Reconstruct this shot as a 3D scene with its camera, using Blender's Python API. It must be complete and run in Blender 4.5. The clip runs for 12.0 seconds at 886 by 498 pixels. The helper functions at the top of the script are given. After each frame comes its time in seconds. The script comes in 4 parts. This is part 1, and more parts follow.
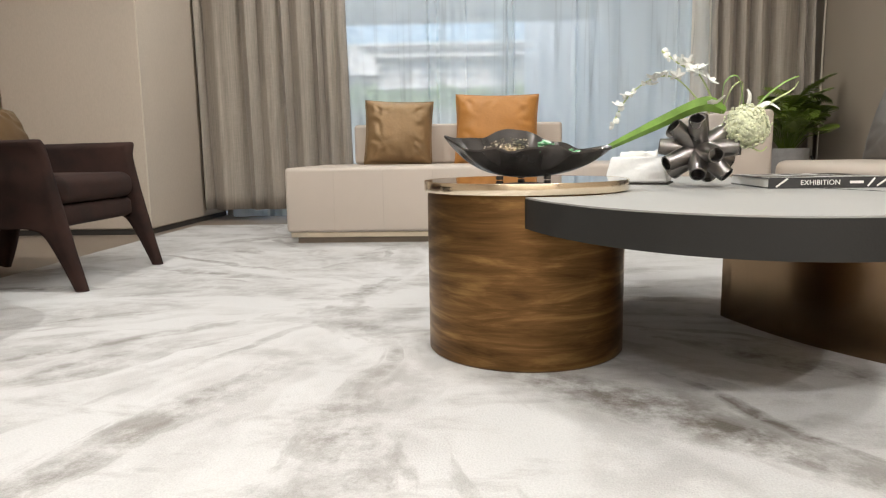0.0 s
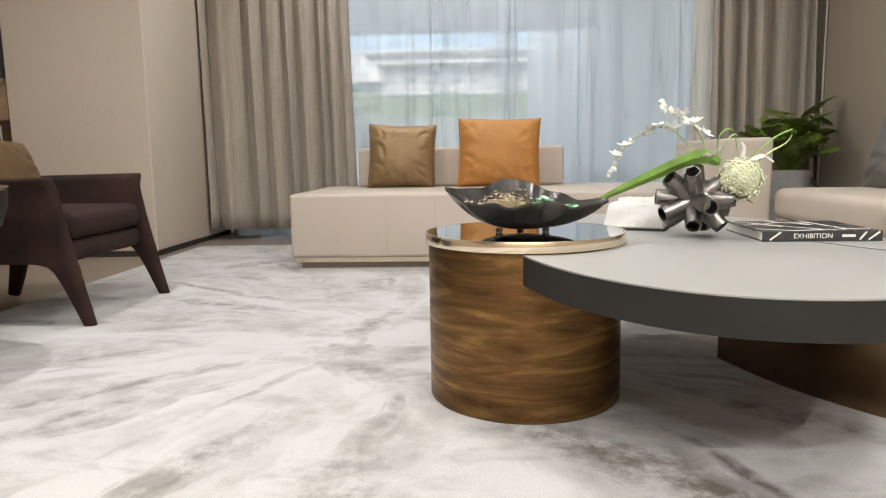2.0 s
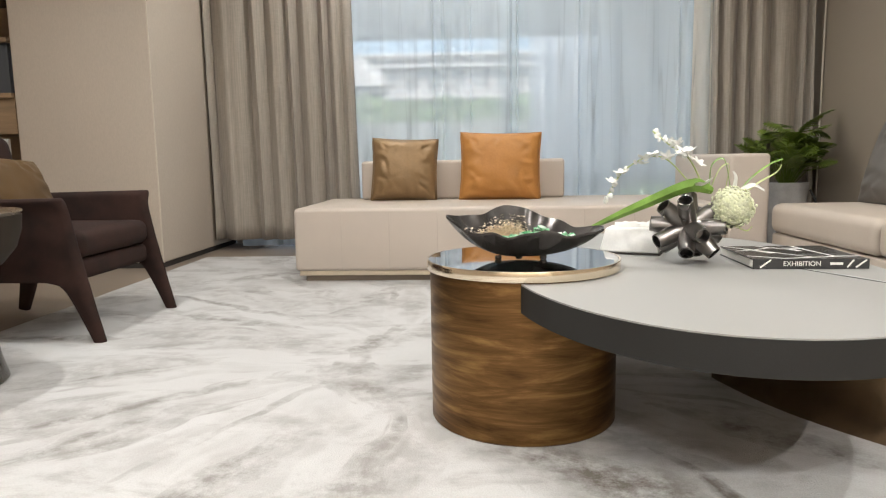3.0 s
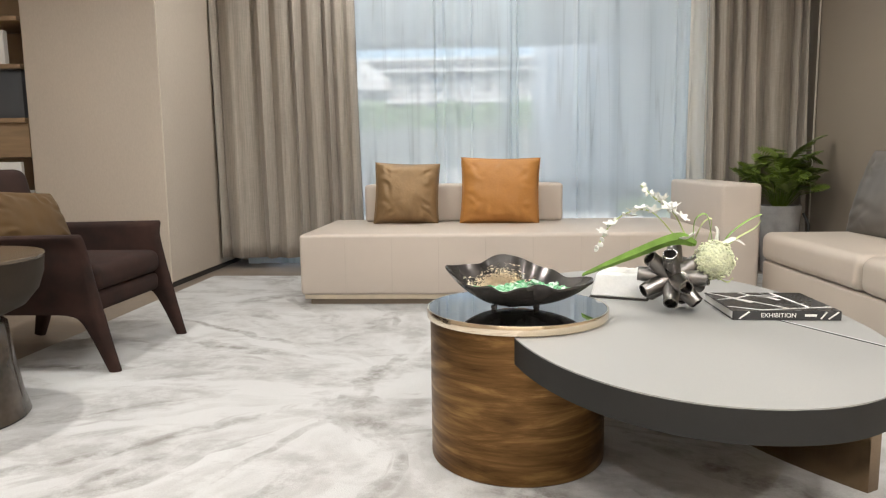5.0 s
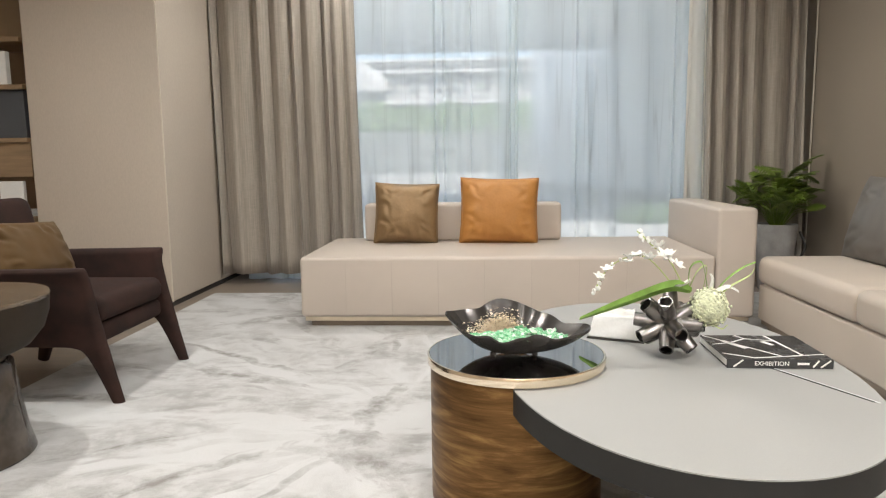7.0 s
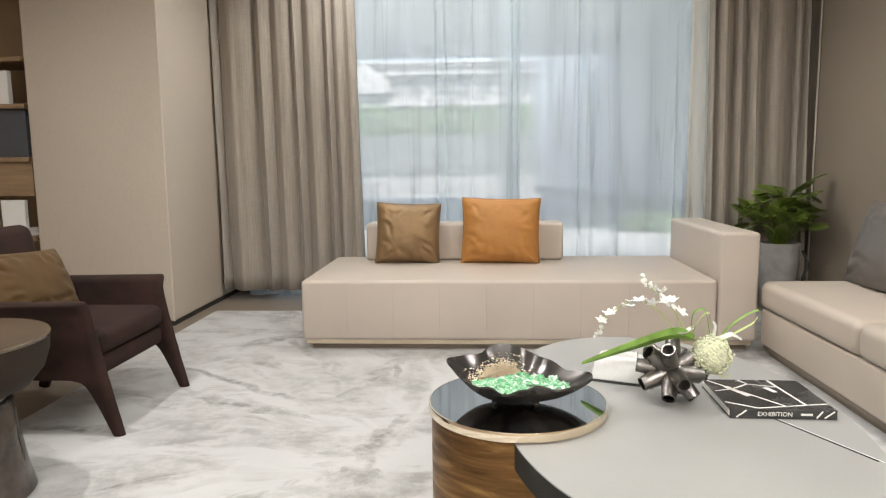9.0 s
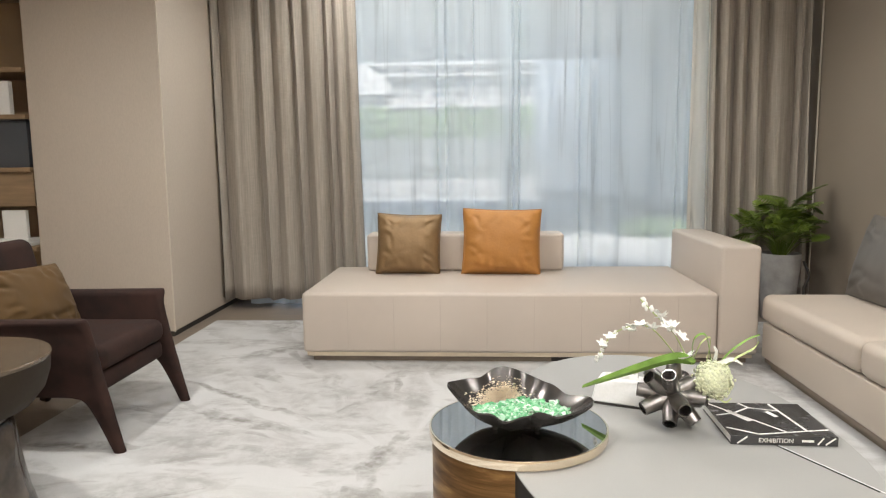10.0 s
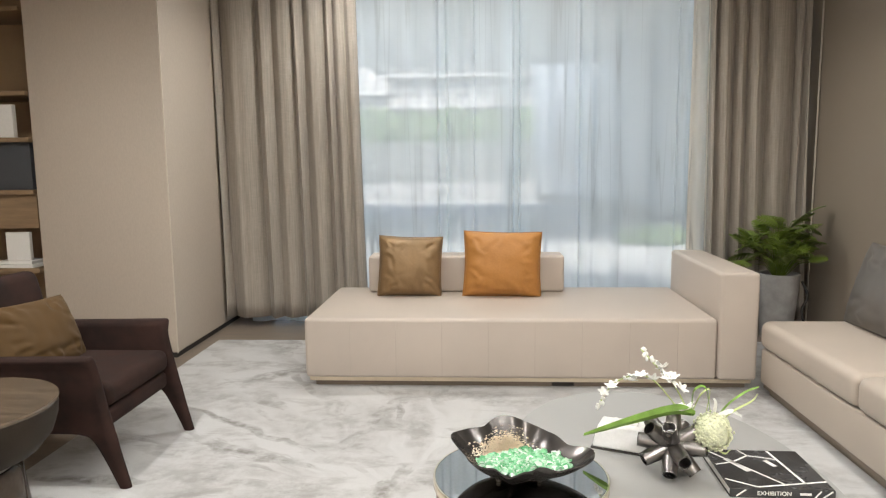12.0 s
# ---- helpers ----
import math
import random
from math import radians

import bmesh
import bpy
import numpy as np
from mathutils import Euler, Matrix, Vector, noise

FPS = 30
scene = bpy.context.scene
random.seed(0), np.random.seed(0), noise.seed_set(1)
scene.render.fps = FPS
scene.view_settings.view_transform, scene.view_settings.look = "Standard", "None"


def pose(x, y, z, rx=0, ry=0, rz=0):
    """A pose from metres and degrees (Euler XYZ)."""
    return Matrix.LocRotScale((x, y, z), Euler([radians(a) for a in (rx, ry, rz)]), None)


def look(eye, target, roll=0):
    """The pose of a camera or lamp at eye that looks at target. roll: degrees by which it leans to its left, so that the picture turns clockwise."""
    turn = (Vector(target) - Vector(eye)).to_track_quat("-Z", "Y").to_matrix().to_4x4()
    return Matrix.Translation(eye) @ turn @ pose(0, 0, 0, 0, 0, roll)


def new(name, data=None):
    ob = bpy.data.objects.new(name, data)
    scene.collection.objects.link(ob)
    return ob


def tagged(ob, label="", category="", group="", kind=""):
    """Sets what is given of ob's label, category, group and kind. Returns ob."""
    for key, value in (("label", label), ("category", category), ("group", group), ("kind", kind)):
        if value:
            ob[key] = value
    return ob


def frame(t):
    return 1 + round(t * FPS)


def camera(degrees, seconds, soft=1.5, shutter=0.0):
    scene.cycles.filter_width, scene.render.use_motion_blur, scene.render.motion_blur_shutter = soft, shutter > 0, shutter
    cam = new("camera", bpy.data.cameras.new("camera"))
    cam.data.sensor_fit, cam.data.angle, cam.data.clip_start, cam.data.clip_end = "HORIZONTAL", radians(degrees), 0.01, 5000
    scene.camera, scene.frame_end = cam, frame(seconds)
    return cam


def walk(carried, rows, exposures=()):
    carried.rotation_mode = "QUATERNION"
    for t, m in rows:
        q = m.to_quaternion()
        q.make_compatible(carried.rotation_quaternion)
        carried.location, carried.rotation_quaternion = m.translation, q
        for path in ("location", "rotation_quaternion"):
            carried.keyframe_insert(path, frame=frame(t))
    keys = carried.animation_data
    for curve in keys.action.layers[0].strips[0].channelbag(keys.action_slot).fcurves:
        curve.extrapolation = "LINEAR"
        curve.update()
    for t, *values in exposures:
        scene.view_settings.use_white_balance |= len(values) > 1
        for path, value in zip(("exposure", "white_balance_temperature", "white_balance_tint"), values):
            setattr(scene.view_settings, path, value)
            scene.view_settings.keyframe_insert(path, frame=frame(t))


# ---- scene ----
cam = camera(66.3, 12.0, soft=1.2)
PATH = [
    (0, (-0.022, 0.166, 0.494), (-0.110, 2.144, 0.211), -0.91),
    (0.5, (-0.019, 0.172, 0.521), (-0.110, 2.150, 0.240), -0.95),
    (1, (-0.017, 0.170, 0.548), (-0.111, 2.149, 0.272), -0.98),
    (1.5, (-0.017, 0.155, 0.578), (-0.113, 2.134, 0.306), -0.93),
    (2, (-0.011, 0.144, 0.610), (-0.111, 2.123, 0.341), -0.93),
    (2.5, (-0.009, 0.122, 0.641), (-0.112, 2.101, 0.377), -0.94),
    (3, (-0.003, 0.096, 0.677), (-0.111, 2.076, 0.416), -0.94),
    (5, (0.011, -0.002, 0.818), (-0.103, 1.979, 0.565), -0.76),
    (5.5, (0.011, -0.018, 0.853), (-0.101, 1.963, 0.599), -0.73),
    (6, (0.011, -0.027, 0.887), (-0.100, 1.954, 0.634), -0.71),
    (6.5, (0.009, -0.027, 0.922), (-0.100, 1.954, 0.668), -0.70),
    (7, (0.011, -0.019, 0.955), (-0.100, 1.961, 0.700), -0.73),
    (9, (0.012, 0.006, 1.083), (-0.104, 1.987, 0.829), -0.68),
    (9.5, (0.011, 0.011, 1.117), (-0.105, 1.992, 0.863), -0.61),
    (10, (0.012, 0.015, 1.148), (-0.106, 1.995, 0.897), -0.63),
    (10.5, (0.006, 0.017, 1.189), (-0.110, 1.997, 0.936), -0.57),
    (11, (0.005, 0.016, 1.228), (-0.111, 1.997, 0.975), -0.60),
    (11.5, (0.004, 0.015, 1.264), (-0.113, 1.995, 1.012), -0.63),
    (12, (0.002, 0.005, 1.305), (-0.114, 1.985, 1.051), -0.65),
]
walk(cam, [(t, look(eye, target, roll)) for t, eye, target, roll in PATH])

# ---- world and lights ----
world = bpy.data.worlds.new("sky")
scene.world = world
world.use_nodes = True
wn = world.node_tree
sky = wn.nodes.new("ShaderNodeTexSky")
sky.sky_type = "NISHITA"
sky.sun_disc = False
sky.dust_density, sky.ozone_density = 2.5, 1.0
sky.sun_elevation, sky.sun_rotation = radians(48), radians(168)
wn.links.new(sky.outputs[0], wn.nodes["Background"].inputs[0])
wn.nodes["Background"].inputs[1].default_value = 0.15
sun = new("sun", bpy.data.lights.new("sun", "SUN"))
sun.data.energy, sun.data.angle, sun.data.color = 4.2, radians(12), (1.0, 0.96, 0.9)
sun.matrix_world = look((6, -9, 33), (0, 20, 0))
scene.view_settings.exposure = 1.19
LAMP_WATTS = 40

# ---- materials ----


def nodes_of(name):
    m = bpy.data.materials.new(name)
    m.use_nodes = True
    return m, m.node_tree, m.node_tree.nodes["Principled BSDF"]


def coords(nt, scale=(1, 1, 1), turn=0.0):
    tc = nt.nodes.new("ShaderNodeTexCoord")
    mp = nt.nodes.new("ShaderNodeMapping")
    mp.inputs["Scale"].default_value = scale
    mp.inputs["Rotation"].default_value = (0, 0, radians(turn))
    nt.links.new(tc.outputs["Object"], mp.inputs["Vector"])
    return mp.outputs[0]


def noise_of(nt, vec, scale, detail=4.0, rough=0.55, distort=0.0):
    n = nt.nodes.new("ShaderNodeTexNoise")
    n.inputs["Scale"].default_value, n.inputs["Detail"].default_value = scale, detail
    n.inputs["Roughness"].default_value, n.inputs["Distortion"].default_value = rough, distort
    nt.links.new(vec, n.inputs["Vector"])
    return n.outputs["Fac"]


def ramp(nt, fac, stops):
    r = nt.nodes.new("ShaderNodeValToRGB")
    while len(r.color_ramp.elements) < len(stops):
        r.color_ramp.elements.new(0.5)
    for e, (p, c) in zip(r.color_ramp.elements, stops):
        e.position, e.color = p, (*c, 1) if len(c) == 3 else c
    nt.links.new(fac, r.inputs[0])
    return r.outputs[0]


def mixed(nt, a, b, fac, blend="MIX"):
    m = nt.nodes.new("ShaderNodeMix")
    m.data_type, m.blend_type = "RGBA", blend
    for sock, v in ((m.inputs[0], fac), (m.inputs[6], a), (m.inputs[7], b)):
        if isinstance(v, (int, float)):
            sock.default_value = v
        elif isinstance(v, tuple):
            sock.default_value = (*v, 1)
        else:
            nt.links.new(v, sock)
    return m.outputs[2]


def bump(nt, bsdf, height, strength, dist=0.01):
    b = nt.nodes.new("ShaderNodeBump")
    b.inputs["Strength"].default_value, b.inputs["Distance"].default_value = strength, dist
    nt.links.new(height, b.inputs["Height"])
    nt.links.new(b.outputs[0], bsdf.inputs["Normal"])


def mat(name, color, rough=0.6, metal=0.0, big=2.0, fine=120.0, vary=0.12, relief=0.15, stretch=(1, 1, 1), sheen=0.0, spec=0.5, rvary=0.1):
    """A plain surface with variation at two scales, gloss that varies and fine relief."""
    m, nt, b = nodes_of(name)
    v = coords(nt, stretch)
    n1 = noise_of(nt, v, big, 3)
    n2 = noise_of(nt, v, fine, 3)
    lo, hi = tuple(c * (1 - vary) for c in color), tuple(min(1, c * (1 + vary)) for c in color)
    c1 = ramp(nt, n1, [(0.3, lo), (0.7, hi)])
    c2 = ramp(nt, n2, [(0.3, (0.93, 0.93, 0.93)), (0.7, (1, 1, 1))])
    nt.links.new(mixed(nt, c1, c2, 1.0, "MULTIPLY"), b.inputs["Base Color"])
    r = ramp(nt, n1, [(0.3, (max(0.02, rough - rvary * rough),) * 3), (0.7, (min(1, rough + rvary * rough),) * 3)])
    nt.links.new(r, b.inputs["Roughness"])
    b.inputs["Metallic"].default_value = metal
    b.inputs["Specular IOR Level"].default_value = spec
    b.inputs["Sheen Weight"].default_value = sheen
    if relief:
        bump(nt, b, n2, relief, 0.002)
    return m


STROKES = ((-1.30, 1.60, -0.72, 2.08, 0.040, 0.65), (-1.08, 1.50, -0.84, 1.82, 0.040, 0.45), (-1.60, 3.44, -0.90, 2.99, 0.030, 0.60),
           (-1.38, 3.00, -0.78, 2.74, 0.050, 0.60), (-0.44, 2.28, -0.33, 2.74, 0.060, 0.50), (-0.66, 2.95, -0.42, 3.65, 0.060, 0.45),
           (-0.52, 2.22, -0.18, 1.88, 0.110, 0.42), (-1.46, 1.95, -0.98, 2.26, 0.030, 0.50), (-1.86, 2.58, -1.38, 2.60, 0.040, 0.80),
           (-0.76, 0.95, -0.48, 1.62, 0.060, 0.55), (-0.22, 0.95, -0.27, 1.48, 0.110, 0.45), (0.07, 1.62, 0.62, 1.10, 0.085, 0.95),
           (0.46, 1.92, 0.87, 1.50, 0.060, 0.65), (0.38, 1.60, 0.62, 1.15, 0.025, 0.75), (-1.50, 3.85, -0.90, 4.25, 0.090, 0.45))


def rug_mat():
    """Pale wool with grey brushed veins that fan out from one spot, in lighter and denser zones."""
    m, nt, b = nodes_of("rug_wool")

    def math_node(op, x, y=0.0):
        n = nt.nodes.new("ShaderNodeMath")
        n.operation = op
        for sock, v in zip(n.inputs, (x, y)):
            if isinstance(v, (int, float)):
                sock.default_value = v
            else:
                nt.links.new(v, sock)
        return n.outputs[0]

    plain = coords(nt)
    warp = nt.nodes.new("ShaderNodeTexNoise")
    warp.inputs["Scale"].default_value, warp.inputs["Detail"].default_value = 1.3, 3
    nt.links.new(plain, warp.inputs["Vector"])
    add = nt.nodes.new("ShaderNodeVectorMath")
    add.operation = "MULTIPLY_ADD"
    nt.links.new(warp.outputs["Color"], add.inputs[0])
    add.inputs[1].default_value = (0.55, 0.55, 0.0)
    nt.links.new(plain, add.inputs[2])
    sep = nt.nodes.new("ShaderNodeSeparateXYZ")
    nt.links.new(add.outputs[0], sep.inputs[0])
    dx, dy = math_node("SUBTRACT", sep.outputs[0], 0.05), math_node("SUBTRACT", sep.outputs[1], 2.70)
    ang = math_node("ARCTAN2", math_node("MULTIPLY", dy, -1), math_node("MULTIPLY", dx, -1))
    rad = math_node("SQRT", math_node("ADD", math_node("MULTIPLY", dx, dx), math_node("MULTIPLY", dy, dy)))
    def fan(k, j):
        com = nt.nodes.new("ShaderNodeCombineXYZ")
        nt.links.new(math_node("MULTIPLY", ang, k), com.inputs[0])
        nt.links.new(math_node("MULTIPLY", rad, j), com.inputs[1])
        return com.outputs[0]

    na = noise_of(nt, fan(4.2, 0.8), 1.0, 5, 0.5)
    nb = noise_of(nt, fan(8.0, 0.8), 1.0, 4, 0.5)
    nc = noise_of(nt, coords(nt, (1.0, 2.2, 1), 25), 2.0, 8, 0.62, 0.3)
    mott = ramp(nt, noise_of(nt, plain, 11.0, 10, 0.72), [(0.38, (0.22,) * 3), (0.56, (1, 1, 1))])
    vein = ramp(nt, na, [(0.48, (0, 0, 0)), (0.55, (0.45,) * 3), (0.66, (1.0,) * 3)])
    thin = ramp(nt, nb, [(0.54, (0, 0, 0)), (0.57, (0.75,) * 3), (0.66, (1.0,) * 3)])
    blot = ramp(nt, nc, [(0.50, (0, 0, 0)), (0.555, (0.42,) * 3), (0.66, (0.85,) * 3)])
    zone = ramp(nt, noise_of(nt, plain, 1.2, 3), [(0.36, (0.35,) * 3), (0.58, (1.0,) * 3)])
    zone2 = ramp(nt, noise_of(nt, coords(nt, (1, 1, 1), 70), 1.3, 3), [(0.42, (0.0,) * 3), (0.58, (1.0,) * 3)])
    far = ramp(nt, rad, [(0.22, (0, 0, 0)), (0.75, (1, 1, 1))])
    fac = mixed(nt, mixed(nt, vein, zone, 1.0, "MULTIPLY"), mixed(nt, thin, zone2, 1.0, "MULTIPLY"), 1.0, "LIGHTEN")
    fac = mixed(nt, mixed(nt, fac, far, 1.0, "MULTIPLY"), blot, 1.0, "LIGHTEN")
    fac = mixed(nt, fac, (0.62, 0.62, 0.62), 1.0, "MULTIPLY")
    # single brushed strokes: both ends, half width, strength
    drift = nt.nodes.new("ShaderNodeTexNoise")
    drift.inputs["Scale"].default_value, drift.inputs["Detail"].default_value = 4.0, 5
    nt.links.new(plain, drift.inputs["Vector"])
    off = nt.nodes.new("ShaderNodeVectorMath")
    off.operation = "MULTIPLY_ADD"
    nt.links.new(drift.outputs["Color"], off.inputs[0])
    off.inputs[1].default_value = (0.14, 0.14, 0.0)
    shifted = nt.nodes.new("ShaderNodeVectorMath")
    shifted.operation = "SUBTRACT"
    shifted.inputs[1].default_value = (0.07, 0.07, 0.0)
    nt.links.new(plain, off.inputs[2]), nt.links.new(off.outputs[0], shifted.inputs[0])
    strokes = 0.0
    for x0, y0, x1, y1, half, force in STROKES:
        mp = nt.nodes.new("ShaderNodeMapping")
        mp.vector_type = "TEXTURE"
        mp.inputs["Location"].default_value = ((x0 + x1) / 2, (y0 + y1) / 2, 0)
        mp.inputs["Rotation"].default_value = (0, 0, math.atan2(y1 - y0, x1 - x0))
        mp.inputs["Scale"].default_value = (0.75 * math.hypot(x1 - x0, y1 - y0), half * 1.35, 1)
        ln = nt.nodes.new("ShaderNodeVectorMath")
        ln.operation = "LENGTH"
        mr = nt.nodes.new("ShaderNodeMapRange")
        mr.inputs["From Min"].default_value, mr.inputs["From Max"].default_value = 0.2, 1.0
        mr.inputs["To Min"].default_value, mr.inputs["To Max"].default_value = force, 0.0
        nt.links.new(shifted.outputs[0], mp.inputs["Vector"]), nt.links.new(mp.outputs[0], ln.inputs[0])
        nt.links.new(ln.outputs["Value"], mr.inputs["Value"])
        grain = nt.nodes.new("ShaderNodeVectorMath")
        grain.operation = "MULTIPLY_ADD"
        grain.inputs[1].default_value, grain.inputs[2].default_value = (1.7, 0.9, 0), (x0 * 7, y1 * 5, 0)
        nt.links.new(mp.outputs[0], grain.inputs[0])
        rag = math_node("MULTIPLY", math_node("SUBTRACT", noise_of(nt, grain.outputs[0], 1.3, 7, 0.66, 0.4), 0.5), 1.5)
        edge = math_node("MULTIPLY", math_node("GREATER_THAN", mr.outputs[0], 0.02), math_node("ADD", mr.outputs[0], rag))
        strokes = math_node("MAXIMUM", strokes, edge)
    strokes = ramp(nt, strokes, [(0.10, (0, 0, 0)), (0.24, (0.40,) * 3), (0.85, (0.95,) * 3)])
    fac = mixed(nt, mixed(nt, fac, strokes, 1.0, "LIGHTEN"), mott, 1.0, "MULTIPLY")
    pile = noise_of(nt, plain, 260, 2)
    base = ramp(nt, noise_of(nt, plain, 2.2, 5), [(0.3, (0.53, 0.527, 0.519)), (0.7, (0.59, 0.587, 0.579))])
    col = mixed(nt, base, (0.125, 0.104, 0.082), fac)
    col = mixed(nt, col, ramp(nt, pile, [(0.3, (0.86, 0.86, 0.86)), (0.7, (1, 1, 1))]), 1.0, "MULTIPLY")
    nt.links.new(col, b.inputs["Base Color"])
    b.inputs["Roughness"].default_value = 0.95
    b.inputs["Sheen Weight"].default_value = 0.1
    bump(nt, b, pile, 0.5, 0.004)
    return m


def bronze_mat(name, turn=0):
    m, nt, b = nodes_of(name)
    v = coords(nt, (1.6, 1.6, 11))
    n1, n2 = noise_of(nt, v, 2.6, 6, 0.6, 0.5), noise_of(nt, coords(nt, (1, 1, 60)), 8, 3)
    col = ramp(nt, n1, [(0.3, (0.07, 0.035, 0.013)), (0.52, (0.19, 0.10, 0.035)), (0.72, (0.40, 0.24, 0.09))])
    col = mixed(nt, col, ramp(nt, n2, [(0.3, (0.8, 0.8, 0.8)), (0.7, (1, 1, 1))]), 1.0, "MULTIPLY")
    nt.links.new(col, b.inputs["Base Color"])
    b.inputs["Metallic"].default_value = 0.85
    nt.links.new(ramp(nt, n1, [(0.3, (0.48,) * 3), (0.7, (0.32,) * 3)]), b.inputs["Roughness"])
    bump(nt, b, n2, 0.12, 0.002)
    return m


def cloth_mat(name, color, weave=900.0, vary=0.15, sheen=0.15):
    m, nt, b = nodes_of(name)
    n1 = noise_of(nt, coords(nt, (30, 30, 1)), 4, 4)
    n2 = noise_of(nt, coords(nt, (1, 1, 14)), 22, 3)
    n3 = noise_of(nt, coords(nt), weave * 0.4, 1)
    col = mixed(nt, ramp(nt, n1, [(0.3, tuple(c * (1 - vary) for c in color)), (0.7, tuple(c * (1 + vary) for c in color))]),
                ramp(nt, n2, [(0.3, (0.86, 0.86, 0.86)), (0.7, (1, 1, 1))]), 1.0, "MULTIPLY")
    nt.links.new(col, b.inputs["Base Color"])
    b.inputs["Roughness"].default_value, b.inputs["Sheen Weight"].default_value = 0.92, sheen
    bump(nt, b, n3, 0.3, 0.002)
    return m


def sheer_mat(name, lo, hi, tint):
    """Thin voile: part clear, part translucent, denser where it is gathered and along fine creases, with fold shade
    painted on the creases.
    """
    m, nt, b = nodes_of(name)
    out = nt.nodes["Material Output"]
    tr, tl, df, mx1, mx2 = (nt.nodes.new("ShaderNode" + k) for k in ("BsdfTransparent", "BsdfTranslucent", "BsdfDiffuse", "MixShader", "MixShader"))
    tl.inputs[0].default_value, df.inputs[0].default_value = (*tint, 1), tuple(0.9 * c for c in tint) + (1,)
    mx1.inputs[0].default_value = 0.35
    nt.links.new(tl.outputs[0], mx1.inputs[1]), nt.links.new(df.outputs[0], mx1.inputs[2])
    gather = ramp(nt, noise_of(nt, coords(nt, (1, 1, 0.06)), 3.0, 2, 0.5), [(0.3, (lo,) * 3), (0.7, (hi,) * 3)])
    fold_line = ramp(nt, noise_of(nt, coords(nt, (1, 1, 0.03)), 14.0, 1, 0.5), [(0.45, (0,) * 3), (0.5, (0.25,) * 3), (0.55, (0,) * 3)])
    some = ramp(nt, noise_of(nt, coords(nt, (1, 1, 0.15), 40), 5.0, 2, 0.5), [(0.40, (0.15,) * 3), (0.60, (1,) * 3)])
    crease = mixed(nt, fold_line, some, 1.0, "MULTIPLY")
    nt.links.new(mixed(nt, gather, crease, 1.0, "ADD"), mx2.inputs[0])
    # backlit fold shade painted as a darker translucent colour along the creases
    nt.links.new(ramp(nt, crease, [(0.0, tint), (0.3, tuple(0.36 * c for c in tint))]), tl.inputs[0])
    nt.links.new(tr.outputs[0], mx2.inputs[1]), nt.links.new(mx1.outputs[0], mx2.inputs[2])
    nt.links.new(mx2.outputs[0], out.inputs[0])
    nt.nodes.remove(b)
    return m


def glass_mat(name, tint=(1, 1, 1), rough=0.0):
    m, nt, b = nodes_of(name)
    b.inputs["Base Color"].default_value = (*tint, 1)
    b.inputs["Transmission Weight"].default_value, b.inputs["Roughness"].default_value, b.inputs["IOR"].default_value = 1.0, rough, 1.2
    return m


def glow_mat(name, color, strength):
    m, nt, b = nodes_of(name)
    b.inputs["Emission Color"].default_value, b.inputs["Emission Strength"].default_value = (*color, 1), strength
    return m


def candy_mat():
    m, nt, b = nodes_of("green_candy_wrap")
    g = nt.nodes.new("ShaderNodeNewGeometry")
    col = ramp(nt, g.outputs["Random Per Island"], [(0.0, (0.07, 0.30, 0.12)), (0.40, (0.17, 0.45, 0.23)), (0.70, (0.34, 0.56, 0.38)), (1.0, (0.62, 0.66, 0.62))])
    nt.links.new(col, b.inputs["Base Color"])
    b.inputs["Roughness"].default_value = 0.25
    return m


RUG = rug_mat()
FLOOR = mat("floor_oak", (0.20, 0.16, 0.125), 0.45, stretch=(1, 9, 1), big=3, fine=40, vary=0.2)
WALL = mat("wall_fabric_panel", (0.49, 0.425, 0.355), 0.8, big=0.8, fine=150, vary=0.04, relief=0.2, stretch=(1, 1, 0.35))
BEAD = mat("corner_bead", (0.58, 0.52, 0.44), 0.7, vary=0.03)
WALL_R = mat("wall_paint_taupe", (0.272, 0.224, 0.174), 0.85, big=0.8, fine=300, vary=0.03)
CEIL = mat("ceiling_paint", (0.8, 0.79, 0.77), 0.9, vary=0.02)
LEATHER = mat("sofa_leather", (0.495, 0.43, 0.37), 0.48, big=3, fine=420, vary=0.05, relief=0.2)
LEATHER2 = mat("sofa_leather_cream", (0.50, 0.432, 0.365), 0.5, big=3, fine=420, vary=0.05, relief=0.2)
GREYL = mat("cushion_grey_leather", (0.125, 0.113, 0.10), 0.5, big=4, fine=300, vary=0.08)
SEAM = mat("seam_thread", (0.44, 0.382, 0.325), 0.7, vary=0.05)
ORANGE = mat("orange_leather", (0.43, 0.19, 0.043), 0.54, big=4, fine=75, vary=0.07, relief=0.7, rvary=0.10)
OLIVE = mat("bronze_leather", (0.25, 0.158, 0.075), 0.44, 0.35, big=7, fine=70, vary=0.12, relief=0.8, rvary=0.12)
MUSTARD = mat("mustard_velvet", (0.086, 0.046, 0.012), 0.75, big=6, fine=260, vary=0.1, sheen=0.05, spec=0.3)
VELVET = mat("brown_velvet", (0.030, 0.0150, 0.0118), 0.9, big=9, fine=320, vary=0.42, sheen=0.0, spec=0.25)
BRASS = mat("brass_strip", (0.78, 0.68, 0.53), 0.35, 0.7, big=6, fine=200, vary=0.08, relief=0.04)
GOLD = mat("polished_gold", (0.95, 0.82, 0.64), 0.16, 1.0, big=6, fine=200, vary=0.05, relief=0.0)
DARK = mat("dark_recess", (0.03, 0.026, 0.022), 0.7)
PLINTH = mat("bronze_plinth", (0.25, 0.20, 0.155), 0.4, 0.5)
